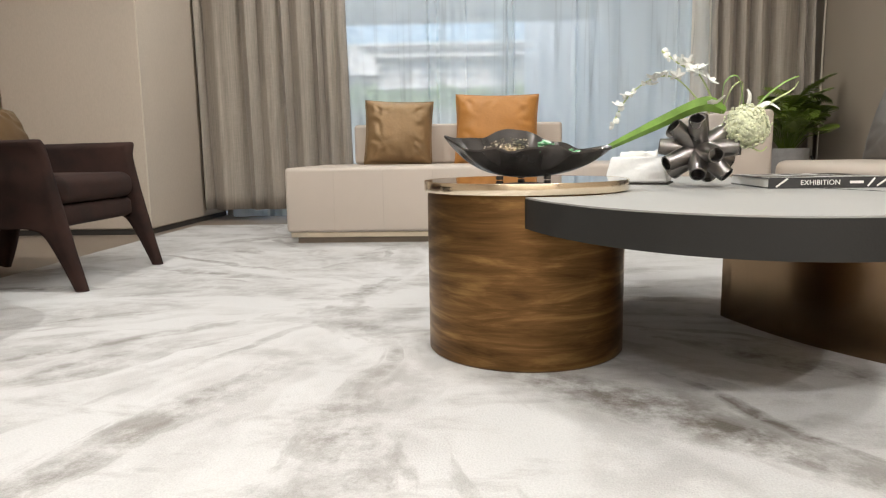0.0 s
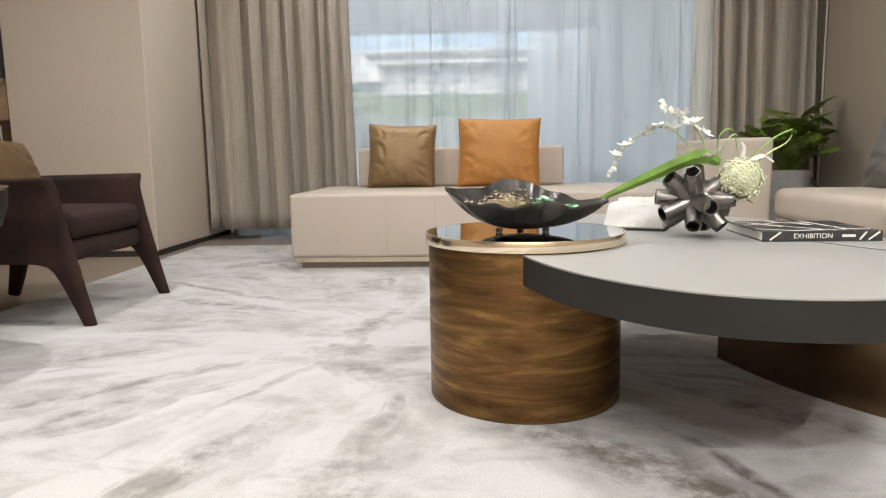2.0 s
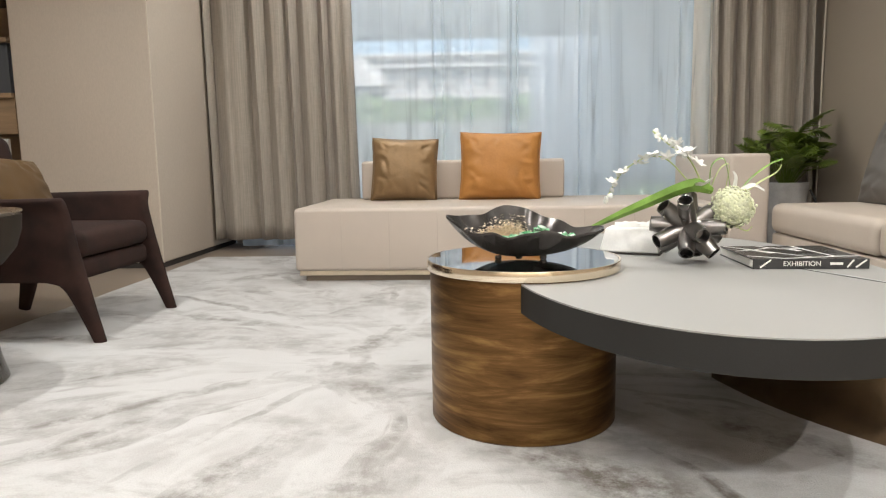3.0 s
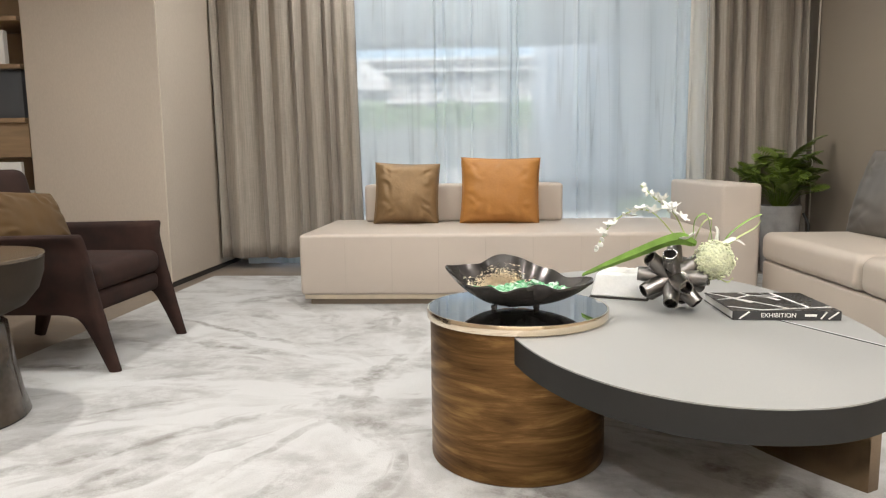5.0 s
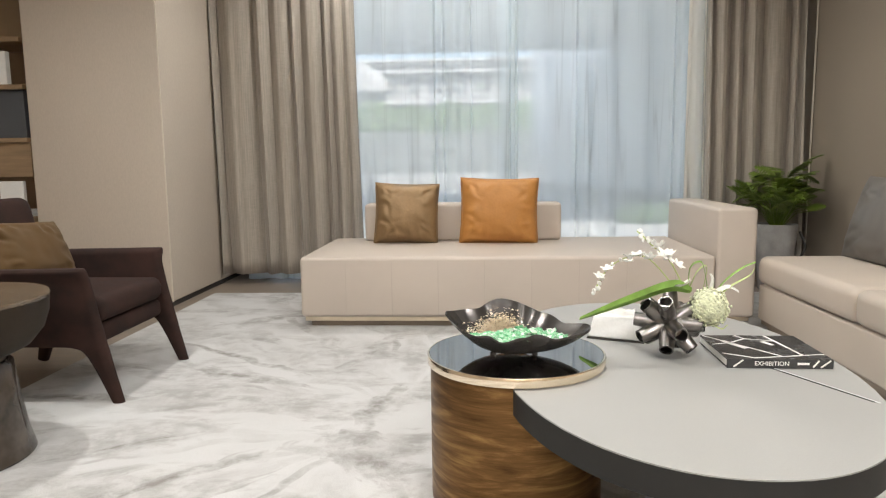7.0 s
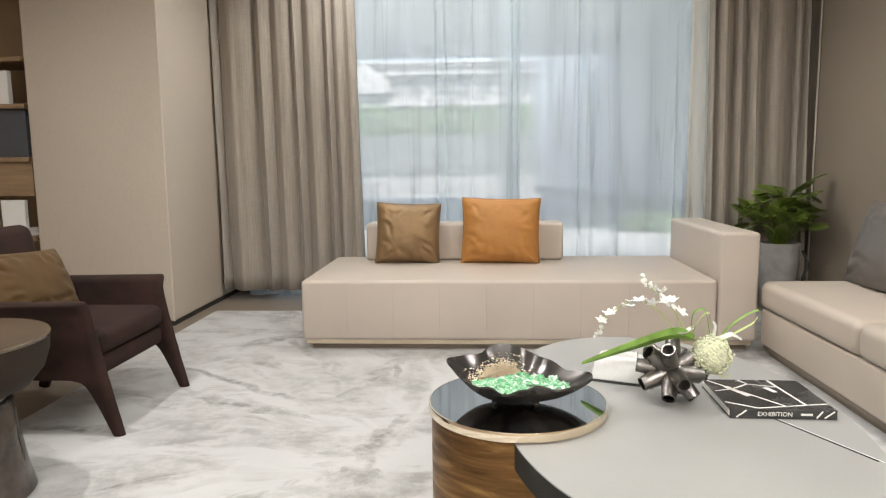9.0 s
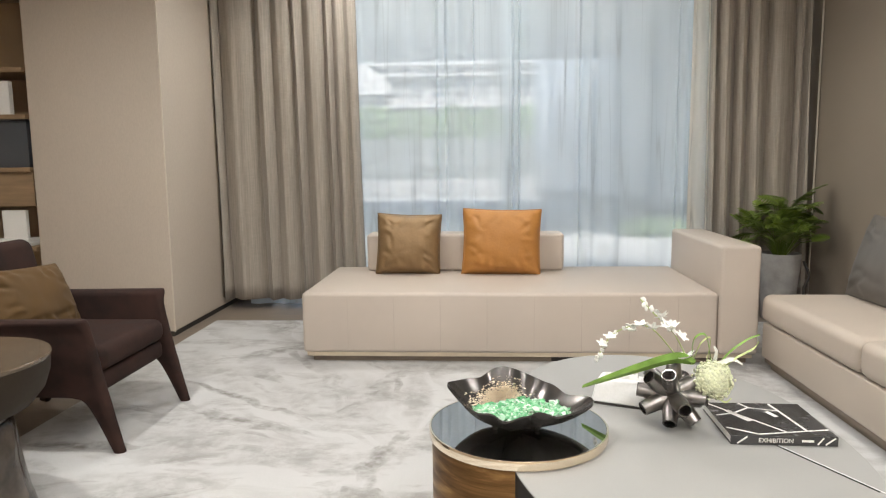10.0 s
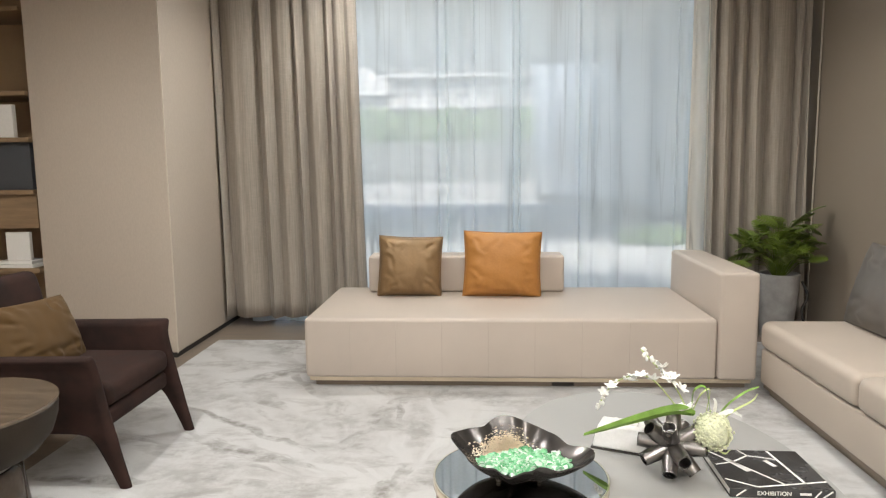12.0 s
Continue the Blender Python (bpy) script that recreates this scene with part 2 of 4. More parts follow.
BRONZE = bronze_mat("bronze_patina")
BRONZE2 = mat("bronze_sheet", (0.24, 0.165, 0.10), 0.22, 1.0, big=3, fine=90, vary=0.15, relief=0.06, stretch=(1, 1, 0.3))
BLACKM = mat("black_mirror", (0.42, 0.42, 0.42), 0.03, 1.0, vary=0.1, relief=0, spec=1.0)
TABLE = mat("table_leather_grey", (0.32, 0.317, 0.302), 0.55, big=4, fine=350, vary=0.04, relief=0.12)
TABLE_E = mat("table_edge_grey", (0.017, 0.016, 0.0145), 0.6, big=4, fine=300, vary=0.12, spec=0.3)
CURTAIN = cloth_mat("curtain_linen", (0.34, 0.30, 0.255))
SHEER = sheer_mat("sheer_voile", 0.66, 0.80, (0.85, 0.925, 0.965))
VOILE = sheer_mat("cream_voile", 0.86, 0.93, (0.98, 0.92, 0.83))
GLASS = glass_mat("window_glass")
FRAME = mat("window_frame_grey", (0.32, 0.32, 0.33), 0.5)
WHITE = mat("white_paint", (0.78, 0.78, 0.76), 0.5, vary=0.03)
BLACKC = mat("black_ceramic", (0.085, 0.078, 0.074), 0.22, 0.65, big=14, fine=90, vary=0.3, relief=0.25)
CHROME = mat("antique_chrome", (0.25, 0.235, 0.225), 0.32, 1.0, big=14, fine=200, vary=0.3, relief=0.05, rvary=0.25)
BOOKC = mat("book_black_cover", (0.045, 0.044, 0.044), 0.26, big=12, fine=200, vary=0.4)
PAPER = mat("paper", (0.75, 0.74, 0.71), 0.85, vary=0.04)
TISSUE = mat("tissue_box_white", (0.80, 0.80, 0.79), 0.4, vary=0.03)
LEAF = mat("leaf_green", (0.19, 0.34, 0.06), 0.4, big=18, fine=160, vary=0.3)
LEAFD = mat("fern_green", (0.125, 0.180, 0.024), 0.42, big=9, fine=160, vary=0.45)
PETAL = mat("white_petal", (0.80, 0.80, 0.76), 0.55, big=30, vary=0.05)
ALLIUM = mat("pale_green_floret", (0.66, 0.68, 0.48), 0.6, big=60, vary=0.25)
STEM = mat("pale_stem", (0.45, 0.52, 0.22), 0.5, vary=0.2)
CONCRETE = mat("pot_concrete", (0.33, 0.32, 0.31), 0.85, big=9, fine=120, vary=0.2, relief=0.4)
SOIL = mat("soil", (0.04, 0.03, 0.02), 0.95, vary=0.4)
WOOD = mat("shelf_wood", (0.25, 0.165, 0.092), 0.45, stretch=(1, 1, 7), big=3, fine=50, vary=0.2)
# back panel colour raised to stand in for a glow inside the shelf
SHELF_LIT = mat("shelf_back_lit_wood", (0.33, 0.225, 0.13), 0.5, vary=0.15)
SMOKE = mat("smoked_resin", (0.055, 0.044, 0.035), 0.14, 0.05, big=9, fine=60, vary=0.55, relief=0.05)
STOOLTOP = mat("stool_top_walnut", (0.10, 0.075, 0.052), 0.16, stretch=(1, 8, 1), big=4, fine=60, vary=0.25)
STOOLB = mat("stool_bowl_bronze", (0.032, 0.024, 0.017), 0.6, 0.0, spec=0.15, big=6, vary=0.2)
GOLDFLAKE = mat("gold_flake", (0.95, 0.76, 0.58), 0.32, 0.0, vary=0.25)
CANDY = candy_mat()
PAVE = mat("courtyard_stone", (0.52, 0.53, 0.53), 0.7, big=0.5, fine=12, vary=0.08)
FACADE = mat("far_facade", (0.34, 0.345, 0.35), 0.8, vary=0.05)
HEDGE = mat("far_foliage", (0.19, 0.28, 0.12), 0.8, vary=0.4)
LOWWALL = mat("dark_wall", (0.19, 0.205, 0.2), 0.7, vary=0.1)
PANEL = mat("pale_panel", (0.80, 0.83, 0.83), 0.5, vary=0.04)
TRIMW = mat("far_trim", (0.46, 0.465, 0.47), 0.7, vary=0.05)
SOFFIT = mat("soffit_panel", (0.72, 0.76, 0.76), 0.7, vary=0.05)
PANE = mat("far_pane", (0.20, 0.215, 0.23), 0.15, vary=0.2)
CANOPYLENS = glow_mat("canopy_lens", (1.0, 0.97, 0.92), 2.2)
LENS = glow_mat("lamp_lens", (1.0, 0.93, 0.84), 25)

# ---- mesh helpers ----


def mesh_of(name, bm, material, smooth=True):
    bmesh.ops.recalc_face_normals(bm, faces=bm.faces)
    me = bpy.data.meshes.new(name)
    bm.to_mesh(me)
    bm.free()
    me.materials.append(material)
    if smooth:
        me.polygons.foreach_set("use_smooth", [True] * len(me.polygons))
        me.set_sharp_from_angle(angle=radians(40))
    return me


def thing(name, x, y, z, label, category, group="", turn=0.0):
    e = new(name)
    e.empty_display_size = 0.1
    e.matrix_world = pose(x, y, z, 0, 0, turn)
    return tagged(e, label, category, group)


def part(name, bm, material, parent, label="", at=None):
    ob = new(name, mesh_of(name, bm, material))
    if at is not None:
        ob.matrix_basis = at
    ob.parent = parent
    if label:
        ob["label"] = label
    return ob


def solo(name, bm, material, label="", category="", kind="", group="", at=None):
    ob = new(name, mesh_of(name, bm, material))
    if at is not None:
        ob.matrix_world = at
    return tagged(ob, label, category, group, kind)


def box(x0, x1, y0, y1, z0, z1, bevel=0.0, seg=2, bm=None):
    bm = bm or bmesh.new()
    m = Matrix.LocRotScale(((x0 + x1) / 2, (y0 + y1) / 2, (z0 + z1) / 2), None, (x1 - x0, y1 - y0, z1 - z0))
    r = bmesh.ops.create_cube(bm, size=1, matrix=m)
    if bevel:
        es = list({e for v in r["verts"] for e in v.link_edges})
        bmesh.ops.bevel(bm, geom=es, offset=bevel, segments=seg, profile=0.5, affect="EDGES")
    return bm


def lathe(profile, n=64, bm=None, at=None):
    """A turned form from (radius, height) pairs; ends at radius 0 are closed."""
    bm = bm or bmesh.new()
    rings = []
    for r, z in profile:
        if r < 1e-6:
            rings.append([bm.verts.new((0, 0, z))])
        else:
            rings.append([bm.verts.new((r * math.cos(2 * math.pi * i / n), r * math.sin(2 * math.pi * i / n), z)) for i in range(n)])
    for a, b in zip(rings, rings[1:]):
        for i in range(n):
            j = (i + 1) % n
            if len(a) == 1 and len(b) > 1:
                bm.faces.new((a[0], b[i], b[j]))
            elif len(b) == 1 and len(a) > 1:
                bm.faces.new((a[i], a[j], b[0]))
            elif len(a) > 1:
                bm.faces.new((a[i], a[j], b[j], b[i]))
    if at:
        bmesh.ops.transform(bm, matrix=at, verts=[v for r in rings for v in r])
    return bm


def prism(outline, z0, z1, bevel=0.0, bm=None, seg=2):
    """An upright slab with the given outline in x, y."""
    bm = bm or bmesh.new()
    lo = [bm.verts.new((x, y, z0)) for x, y in outline]
    hi = [bm.verts.new((x, y, z1)) for x, y in outline]
    n = len(outline)
    top, bot = bm.faces.new(hi), bm.faces.new(lo[::-1])
    for i in range(n):
        bm.faces.new((lo[i], lo[(i + 1) % n], hi[(i + 1) % n], hi[i]))
    if bevel:
        es = [e for f in (top, bot) for e in f.edges]
        bmesh.ops.bevel(bm, geom=es, offset=bevel, segments=seg, profile=0.5, affect="EDGES")
    return bm


def tube(points, radius, n=8, bm=None, taper=1.0):
    """A round rod along points, its radius running to radius * taper."""
    bm = bm or bmesh.new()
    pts = [Vector(p) for p in points]
    rings = []
    for i, p in enumerate(pts):
        d = (pts[min(i + 1, len(pts) - 1)] - pts[max(i - 1, 0)]).normalized()
        a = d.cross(Vector((0, 0, 1)) if abs(d.z) < 0.9 else Vector((1, 0, 0))).normalized()
        b = d.cross(a)
        r = radius * (1 + (taper - 1) * i / (len(pts) - 1))
        rings.append([bm.verts.new(p + r * (a * math.cos(2 * math.pi * k / n) + b * math.sin(2 * math.pi * k / n))) for k in range(n)])
    for r0, r1 in zip(rings, rings[1:]):
        for k in range(n):
            bm.faces.new((r0[k], r0[(k + 1) % n], r1[(k + 1) % n], r1[k]))
    bm.faces.new(rings[0][::-1]), bm.faces.new(rings[-1])
    return bm


def strip(points, width, thick, side, bm=None):
    """A leaf blade along points: width(s) across the direction side, a shallow keel, real thickness."""
    bm = bm or bmesh.new()
    rows = []
    side = Vector(side).normalized()
    n = len(points) - 1
    for i, p in enumerate(points):
        p = Vector(p)
        d = (Vector(points[min(i + 1, n)]) - Vector(points[max(i - 1, 0)])).normalized()
        up = d.cross(side).normalized()
        w = width(i / n)
        rows.append([bm.verts.new(q) for q in (p - side * w, p - up * w * 0.25, p + side * w, p - up * (w * 0.25 + thick))])
    for a, b in zip(rows, rows[1:]):
        for k in range(4):
            bm.faces.new((a[k], a[(k + 1) % 4], b[(k + 1) % 4], b[k]))
    bm.faces.new(rows[0]), bm.faces.new(rows[-1][::-1])
    return bm


def pillow_bm(w, h, t, seed, crease=0.009, n=56):
    """A stuffed square cushion in the x, z plane, pinched at the edges, with soft creases."""
    bm = bmesh.new()
    grids = []
    for s in (1, -1):
        g = []
        for i in range(n + 1):
            row = []
            for j in range(n + 1):
                u, v = 2 * i / n - 1, 2 * j / n - 1
                puff = ((1 - abs(u) ** 2.6) * (1 - abs(v) ** 2.6)) ** 0.48
                pull = 1 - 0.05 * (1 - v * v) * abs(u) ** 3
                pullz = 1 - 0.05 * (1 - u * u) * abs(v) ** 3
                q = Vector((u * 2.2 + seed, v * 2.2, s * 1.7))
                c = noise.noise(q * 1.1) * crease * 0.45 + noise.noise(Vector((u * 5 + seed, v * 2.0, s))) * crease * 0.22
                rim_u, rim_v = max(0, abs(u) - 0.45) / 0.55, max(0, abs(v) - 0.45) / 0.55
                c += crease * 0.42 * (rim_v * (1 - rim_v) * 4 * math.sin(15 * u + 5 * noise.noise(q)) + rim_u * (1 - rim_u) * 4 * math.sin(13 * v + seed + 5 * noise.noise(q * 1.1)))
                for cu, cv in ((-1, -1), (1, -1), (1, 1), (-1, 1)):
                    pu, pv = u - cu, v - cv
                    ray = math.atan2(pv * cv, pu * cu)
                    near = max(0.0, 1 - math.hypot(pu, pv) / 0.95)
                    c -= crease * 0.9 * near * (1 - near) * 3 * max(0.0, math.sin(ray * 7 + seed + 2.5 * cu + 1.5 * noise.noise(q * 1.6))) ** 3
                low = max(0.0, -v - 0.1)
                c -= crease * 1.1 * low * max(0.0, math.sin(7.5 * v + 1.6 * noise.noise(Vector((u * 1.9 + seed, v, s))) + seed)) ** 4
                edge = min(1, 3 * (1 - max(abs(u), abs(v))))
                row.append((u * w / 2 * pull, s * (t / 2 * puff + c * edge), v * h / 2 * pullz))
            g.append(row)
        grids.append(g)
    front = [[bm.verts.new(p) for p in row] for row in grids[0]]
    back = [[front[i][j] if i in (0, n) or j in (0, n) else bm.verts.new(grids[1][i][j]) for j in range(n + 1)] for i in range(n + 1)]
    for g, flip in ((front, 0), (back, 1)):
        for i in range(n):
            for j in range(n):
                f = [g[i][j], g[i + 1][j], g[i + 1][j + 1], g[i][j + 1]]
                bm.faces.new(f[::-1] if flip else f)
    return bm


def pillow_piping(w, h, r):
    pts = []
    n = 14
    for (ax, az), (bx, bz) in (((-1, -1), (1, -1)), ((1, -1), (1, 1)), ((1, 1), (-1, 1)), ((-1, 1), (-1, -1))):
        for i in range(n):
            u, v = ax + (bx - ax) * i / n, az + (bz - az) * i / n
            pull, pullz = 1 - 0.05 * (1 - v * v) * abs(u) ** 3, 1 - 0.05 * (1 - u * u) * abs(v) ** 3
            pts.append((u * w / 2 * pull, 0, v * h / 2 * pullz))
    pts.append(pts[0])
    return tube(pts, r, 6)


# ---- the room ----
XL, XR, YB, YW, ZC = -2.07, 2.47, -2.6, 5.75, 2.95
solo("floor", box(-4.2, 2.7, YB - 0.2, YW + 0.2, -0.12, 0.0), FLOOR, "grey brown oak floorboards beside the rug", "floor", "structure")
solo("ceiling", box(-4.2, 2.7, YB - 0.2, YW + 0.2, ZC, ZC + 0.15), CEIL, "plain white painted ceiling", "ceiling", "structure")
solo("wall_pillar", box(-2.975, XL, 4.39, YW + 0.2, 0.035, ZC, 0.012, 3), WALL, "beige fabric panelled wall pier", "wall", "structure")
solo("baseboard", box(-2.965, XL - 0.012, 4.402, YW, 0.0, 0.035), DARK, "dark recessed skirting under the beige pier", "baseboard", "structure")
solo("trim", box(XL - 0.004, XL + 0.003, 4.387, 4.394, 0.035, ZC), BEAD, "pale bead on the corner of the pier", "trim", "structure")
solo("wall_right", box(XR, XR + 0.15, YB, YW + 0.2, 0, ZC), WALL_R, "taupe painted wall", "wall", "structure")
solo("wall_back", box(-4.2, XR, YB - 0.15, YB, 0, ZC), WALL, "plain beige wall", "wall", "structure")
solo("wall_left", box(-4.2, -4.05, YB, YW + 0.2, 0, ZC), WALL, "plain beige wall", "wall", "structure")
solo("wall_shelf_end", box(-4.05, -2.98, 4.88, 5.0, 0, ZC), WALL, "wall behind the shelf recess", "wall", "structure")
solo("wall_window_head", box(XL, XR, YW, YW + 0.2, 2.75, ZC), WALL, "wall above the window", "wall", "structure")
rug = solo("rug", box(-1.96, 2.36, -1.9, 4.83, 0.001, 0.012, 0.004), RUG, "white wool rug with grey brushed streaks", "rug")

solo("wall_window_right", box(1.9, XR, YW, YW + 0.2, 0.0, 2.75), WALL, "beige wall beside the window", "wall", "structure")
solo("wall_window_left", box(XL, -1.88, YW, YW + 0.2, 0.0, 2.75), WALL, "beige wall beside the window", "wall", "structure")
win = thing("window_1", 0, YW + 0.06, 0, "tall grey framed window behind sheer curtains", "window")
win["kind"] = "structure"
WX = [-1.88, 1.9]
part("window_sill", box(-1.88, 1.9, -0.05, 0.09, 0.0, 0.05, 0.004), FRAME, win)
part("window_head", box(-1.88, 1.9, -0.03, 0.07, 2.69, 2.75, 0.004), FRAME, win)
for k, x in enumerate(WX):
    part("mullion", box(max(-1.88, x - 0.03), min(1.9, x + 0.03), -0.03, 0.07, 0.05, 2.69, 0.004), FRAME, win)
for a, b in zip(WX, WX[1:]):
    p = part("pane", box(a + 0.031, b - 0.031, 0.012, 0.02, 0.052, 2.688), GLASS, win, "clear glass")
    p.visible_shadow = False


def drape(x0, x1, y, z0, z1, folds, amp, seed, flare=0.0, rows=22, thick=0.003, fine=0.12, sharp=0.0, lean0=0.0, lean1=0.0, widths=None):
    """A hanging cloth with uneven folds that open towards the hem."""
    rnd = random.Random(seed)
    n = folds * 16
    widths = np.array(widths or [rnd.choice((0.35, 0.6, 1.0, 1.6, 2.4)) * rnd.uniform(0.85, 1.15) for _ in range(folds)])
    edges = np.concatenate([[0], np.cumsum(widths) / widths.sum()])
    amps = [rnd.uniform(0.65, 1.25) for _ in range(folds)]
    bm = bmesh.new()
    g = []
    for r in range(rows + 1):
        s = r / rows
        row = []
        for i in range(n + 1):
            u = i / n
            k = min(folds - 1, int(np.searchsorted(edges, u, "right") - 1))
            ph = (u - edges[k]) / (edges[k + 1] - edges[k])
            a = amp * amps[k] * (0.75 + 0.4 * s)
            wob = noise.noise(Vector((u * folds * 0.8 + seed, s * 1.4, 0)))
            yy = y + a - 2.0 * a * abs(math.sin(math.pi * ph)) ** 0.6 * (1 - sharp) - sharp * a * (1 + math.sin(2 * math.pi * ph)) + a * fine * math.sin(4 * math.pi * ph + 1.1 + wob) * abs(math.sin(math.pi * ph)) + 0.35 * a * wob
            xx = x0 + (x1 - x0) * u + a * 0.35 * math.sin(2 * math.pi * ph + wob) * (0.4 + 0.6 * s) + (lean0 * (1 - u) + lean1 * u) * s
            row.append(bm.verts.new((xx, yy, z1 + (z0 - z1) * s + (0.006 * wob if r == rows else 0))))
        g.append(row)
    for r in range(rows):
        for i in range(n):
            bm.faces.new((g[r][i], g[r][i + 1], g[r + 1][i + 1], g[r + 1][i]))
    return bm


def curtain(name, bm, material, label, thick=0.003):
    ob = solo(name, bm, material, label, "curtain")
    if thick:
        s = ob.modifiers.new("cloth", "SOLIDIFY")
        s.thickness = thick
    return ob


curtain("curtain", drape(-2.085, -0.955, 5.27, 0.085, 2.93, 9, 0.042, 17, lean0=0.015, lean1=0.04, widths=(0.06, 0.25, 0.11, 0.14, 0.07, 0.15, 0.06, 0.08, 0.08)), CURTAIN, "taupe linen floor length curtain gathered in folds")
curtain("curtain", drape(1.685, 2.41, 5.27, 0.085, 2.93, 7, 0.044, 8, lean0=0.04, lean1=0.02, widths=(0.06, 0.19, 0.13, 0.20, 0.27, 0.09, 0.06)), CURTAIN, "taupe linen floor length curtain behind the plant")
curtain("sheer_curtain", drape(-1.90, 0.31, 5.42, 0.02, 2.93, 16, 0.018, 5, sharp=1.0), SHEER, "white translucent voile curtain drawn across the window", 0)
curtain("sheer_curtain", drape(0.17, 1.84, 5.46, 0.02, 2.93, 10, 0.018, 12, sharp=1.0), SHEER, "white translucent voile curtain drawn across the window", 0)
curtain("sheer_curtain", drape(1.60, 1.74, 5.39, 0.02, 2.93, 4, 0.014, 31, lean0=0.0, lean1=0.05), VOILE, "gathered cream edge of the voile curtain", 0)
solo("trim", box(2.455, 2.46, 5.20, 5.22, 0.0, ZC), BEAD, "white curtain channel edge", "trim", "structure")

# shelf recess
shelf = thing("bookshelf", -3.545, 4.63, 0, "brown wooden open bookshelf built beside the pier", "bookshelf")
part("back_panel", box(-0.55, 0.565, 0.215, 0.245, 0, ZC), SHELF_LIT, shelf)
part("side_panel", box(0.535, 0.565, -0.12, 0.215, 0, ZC), WOOD, shelf)
part("side_panel", box(-0.55, -0.52, -0.22, 0.215, 0, ZC), WOOD, shelf)
for z in (0.08, 0.60, 1.135, 1.485, 1.79, 2.33):
    part("shelf_board", box(-0.52, 0.534, -0.22, 0.214, z - 0.015, z + 0.015, 0.002), WOOD, shelf)

part("drawer_front", box(-0.52, 0.534, -0.19, -0.17, 0.89, 1.119, 0.002), WOOD, shelf, "plain brown wooden drawer front")
part("drawer_bottom", box(-0.52, 0.534, -0.169, 0.214, 0.89, 0.905), WOOD, shelf)

# ceiling lamps: x, y and how strong each one burns
# the rows at y -1.7 and 0.1 are unseen fill, added to lift the shadows
LAMPS = ((-1.3, -1.7, 2.2), (0.15, -1.7, 2.1), (1.45, -1.7, 2.3), (-1.3, 0.1, 0.4), (0.15, 0.1, 0.35), (1.45, 0.1, 1.2), (-1.88, 2.2, 1.7),
         (0.12, 2.0, 0.6), (1.5, 2.9, 0.75), (-0.73, 4.58, 0.85), (0.45, 4.58, 0.6))
for x, y, burn in LAMPS:
    dl = thing("ceiling_lamp", x, y, ZC, "small round recessed ceiling spotlight, unseen, some added as fill", "ceiling lamp", "ceiling spotlights")
    part("trim_ring", lathe([(0.045, -0.004), (0.058, -0.006), (0.06, 0.0), (0.045, 0.0), (0.045, -0.004)], 24), WHITE, dl)
    part("lens", lathe([(0, -0.002), (0.044, -0.002), (0.044, 0.0), (0, 0.0)], 24), LENS, dl, "lit lens")
    sp = new("spot", bpy.data.lights.new("spot", "SPOT"))
    sp.data.energy, sp.data.color = LAMP_WATTS * burn, (1.0, 0.982, 0.945)
    sp.data.spot_size, sp.data.spot_blend, sp.data.shadow_soft_size = radians(162), 0.7, 0.03
    sp.matrix_world = pose(x, y, ZC - 0.03)

# ---- daybed sofa ----
sofa = thing("sofa", 0.15, 4.26, 0, "wide beige leather daybed sofa with one armrest and a low back", "sofa")
X0 = 0.15


def sbox(x0, x1, y0, y1, z0, z1, b=0.0, seg=3):
    return box(x0 - X0, x1 - X0, y0 - 4.26, y1 - 4.26, z0, z1, b, seg)


part("plinth", sbox(-0.98, 1.49, 3.83, 4.74, 0.012, 0.045), PLINTH, sofa)
part("brass_strip", sbox(-1.01, 1.512, 3.80, 4.755, 0.045, 0.072, 0.002, 1), BRASS, sofa, "pale brass base strip")
part("seat", sbox(-1.025, 1.308, 3.765, 4.765, 0.074, 0.422, 0.022, 4), LEATHER, sofa)
part("armrest", sbox(1.311, 1.525, 3.755, 4.765, 0.074, 0.684, 0.022, 4), LEATHER, sofa)
part("backrest", sbox(-0.778, 0.553, 4.56, 4.762, 0.4225, 0.674, 0.022, 4), LEATHER, sofa)
for k in range(8):
    x = -1.025 + 0.2645 * (k + 1)
    if x < 1.25:
        part("seam", sbox(x - 0.0016, x + 0.0016, 3.7642, 3.767, 0.085, 0.40, 0.0006, 1), SEAM, sofa)
part("vent", sbox(0.40, 0.525, 3.826, 3.832, 0.014, 0.043), DARK, sofa, "dark opening in the plinth")


def cushion(name, w, h, t, seed, m, material, label, piping=None, group="", crease=0.011):
    c = new(name)
    c.empty_display_size = 0.1
    c.matrix_world = m
    tagged(c, label, "cushion", group)
    cover = part("cover", pillow_bm(w, h, t, seed, crease), material, c)
    if piping:
        part("piping", pillow_piping(w, h, 0.005), piping, cover)
    return c


cushion("cushion", 0.425, 0.40, 0.20, 3.1, pose(-0.48, 4.475, 0.617, -10, 2, 3), OLIVE, "bronze brown leather cushion leaning on the sofa back", OLIVE)
cushion("cushion", 0.515, 0.435, 0.235, 7.7, pose(0.133, 4.47, 0.629, -10, 1, -2), ORANGE, "tan orange leather cushion leaning on the sofa back", ORANGE)

# ---- long sofa ----
s2 = thing("sofa", 2.0, 2.1, 0, "cream leather long sofa along the taupe wall", "sofa")


def lbox(x0, x1, y0, y1, z0, z1, b=0.0, seg=3):
    return box(x0 - 2.0, x1 - 2.0, y0 - 2.1, y1 - 2.1, z0, z1, b, seg)


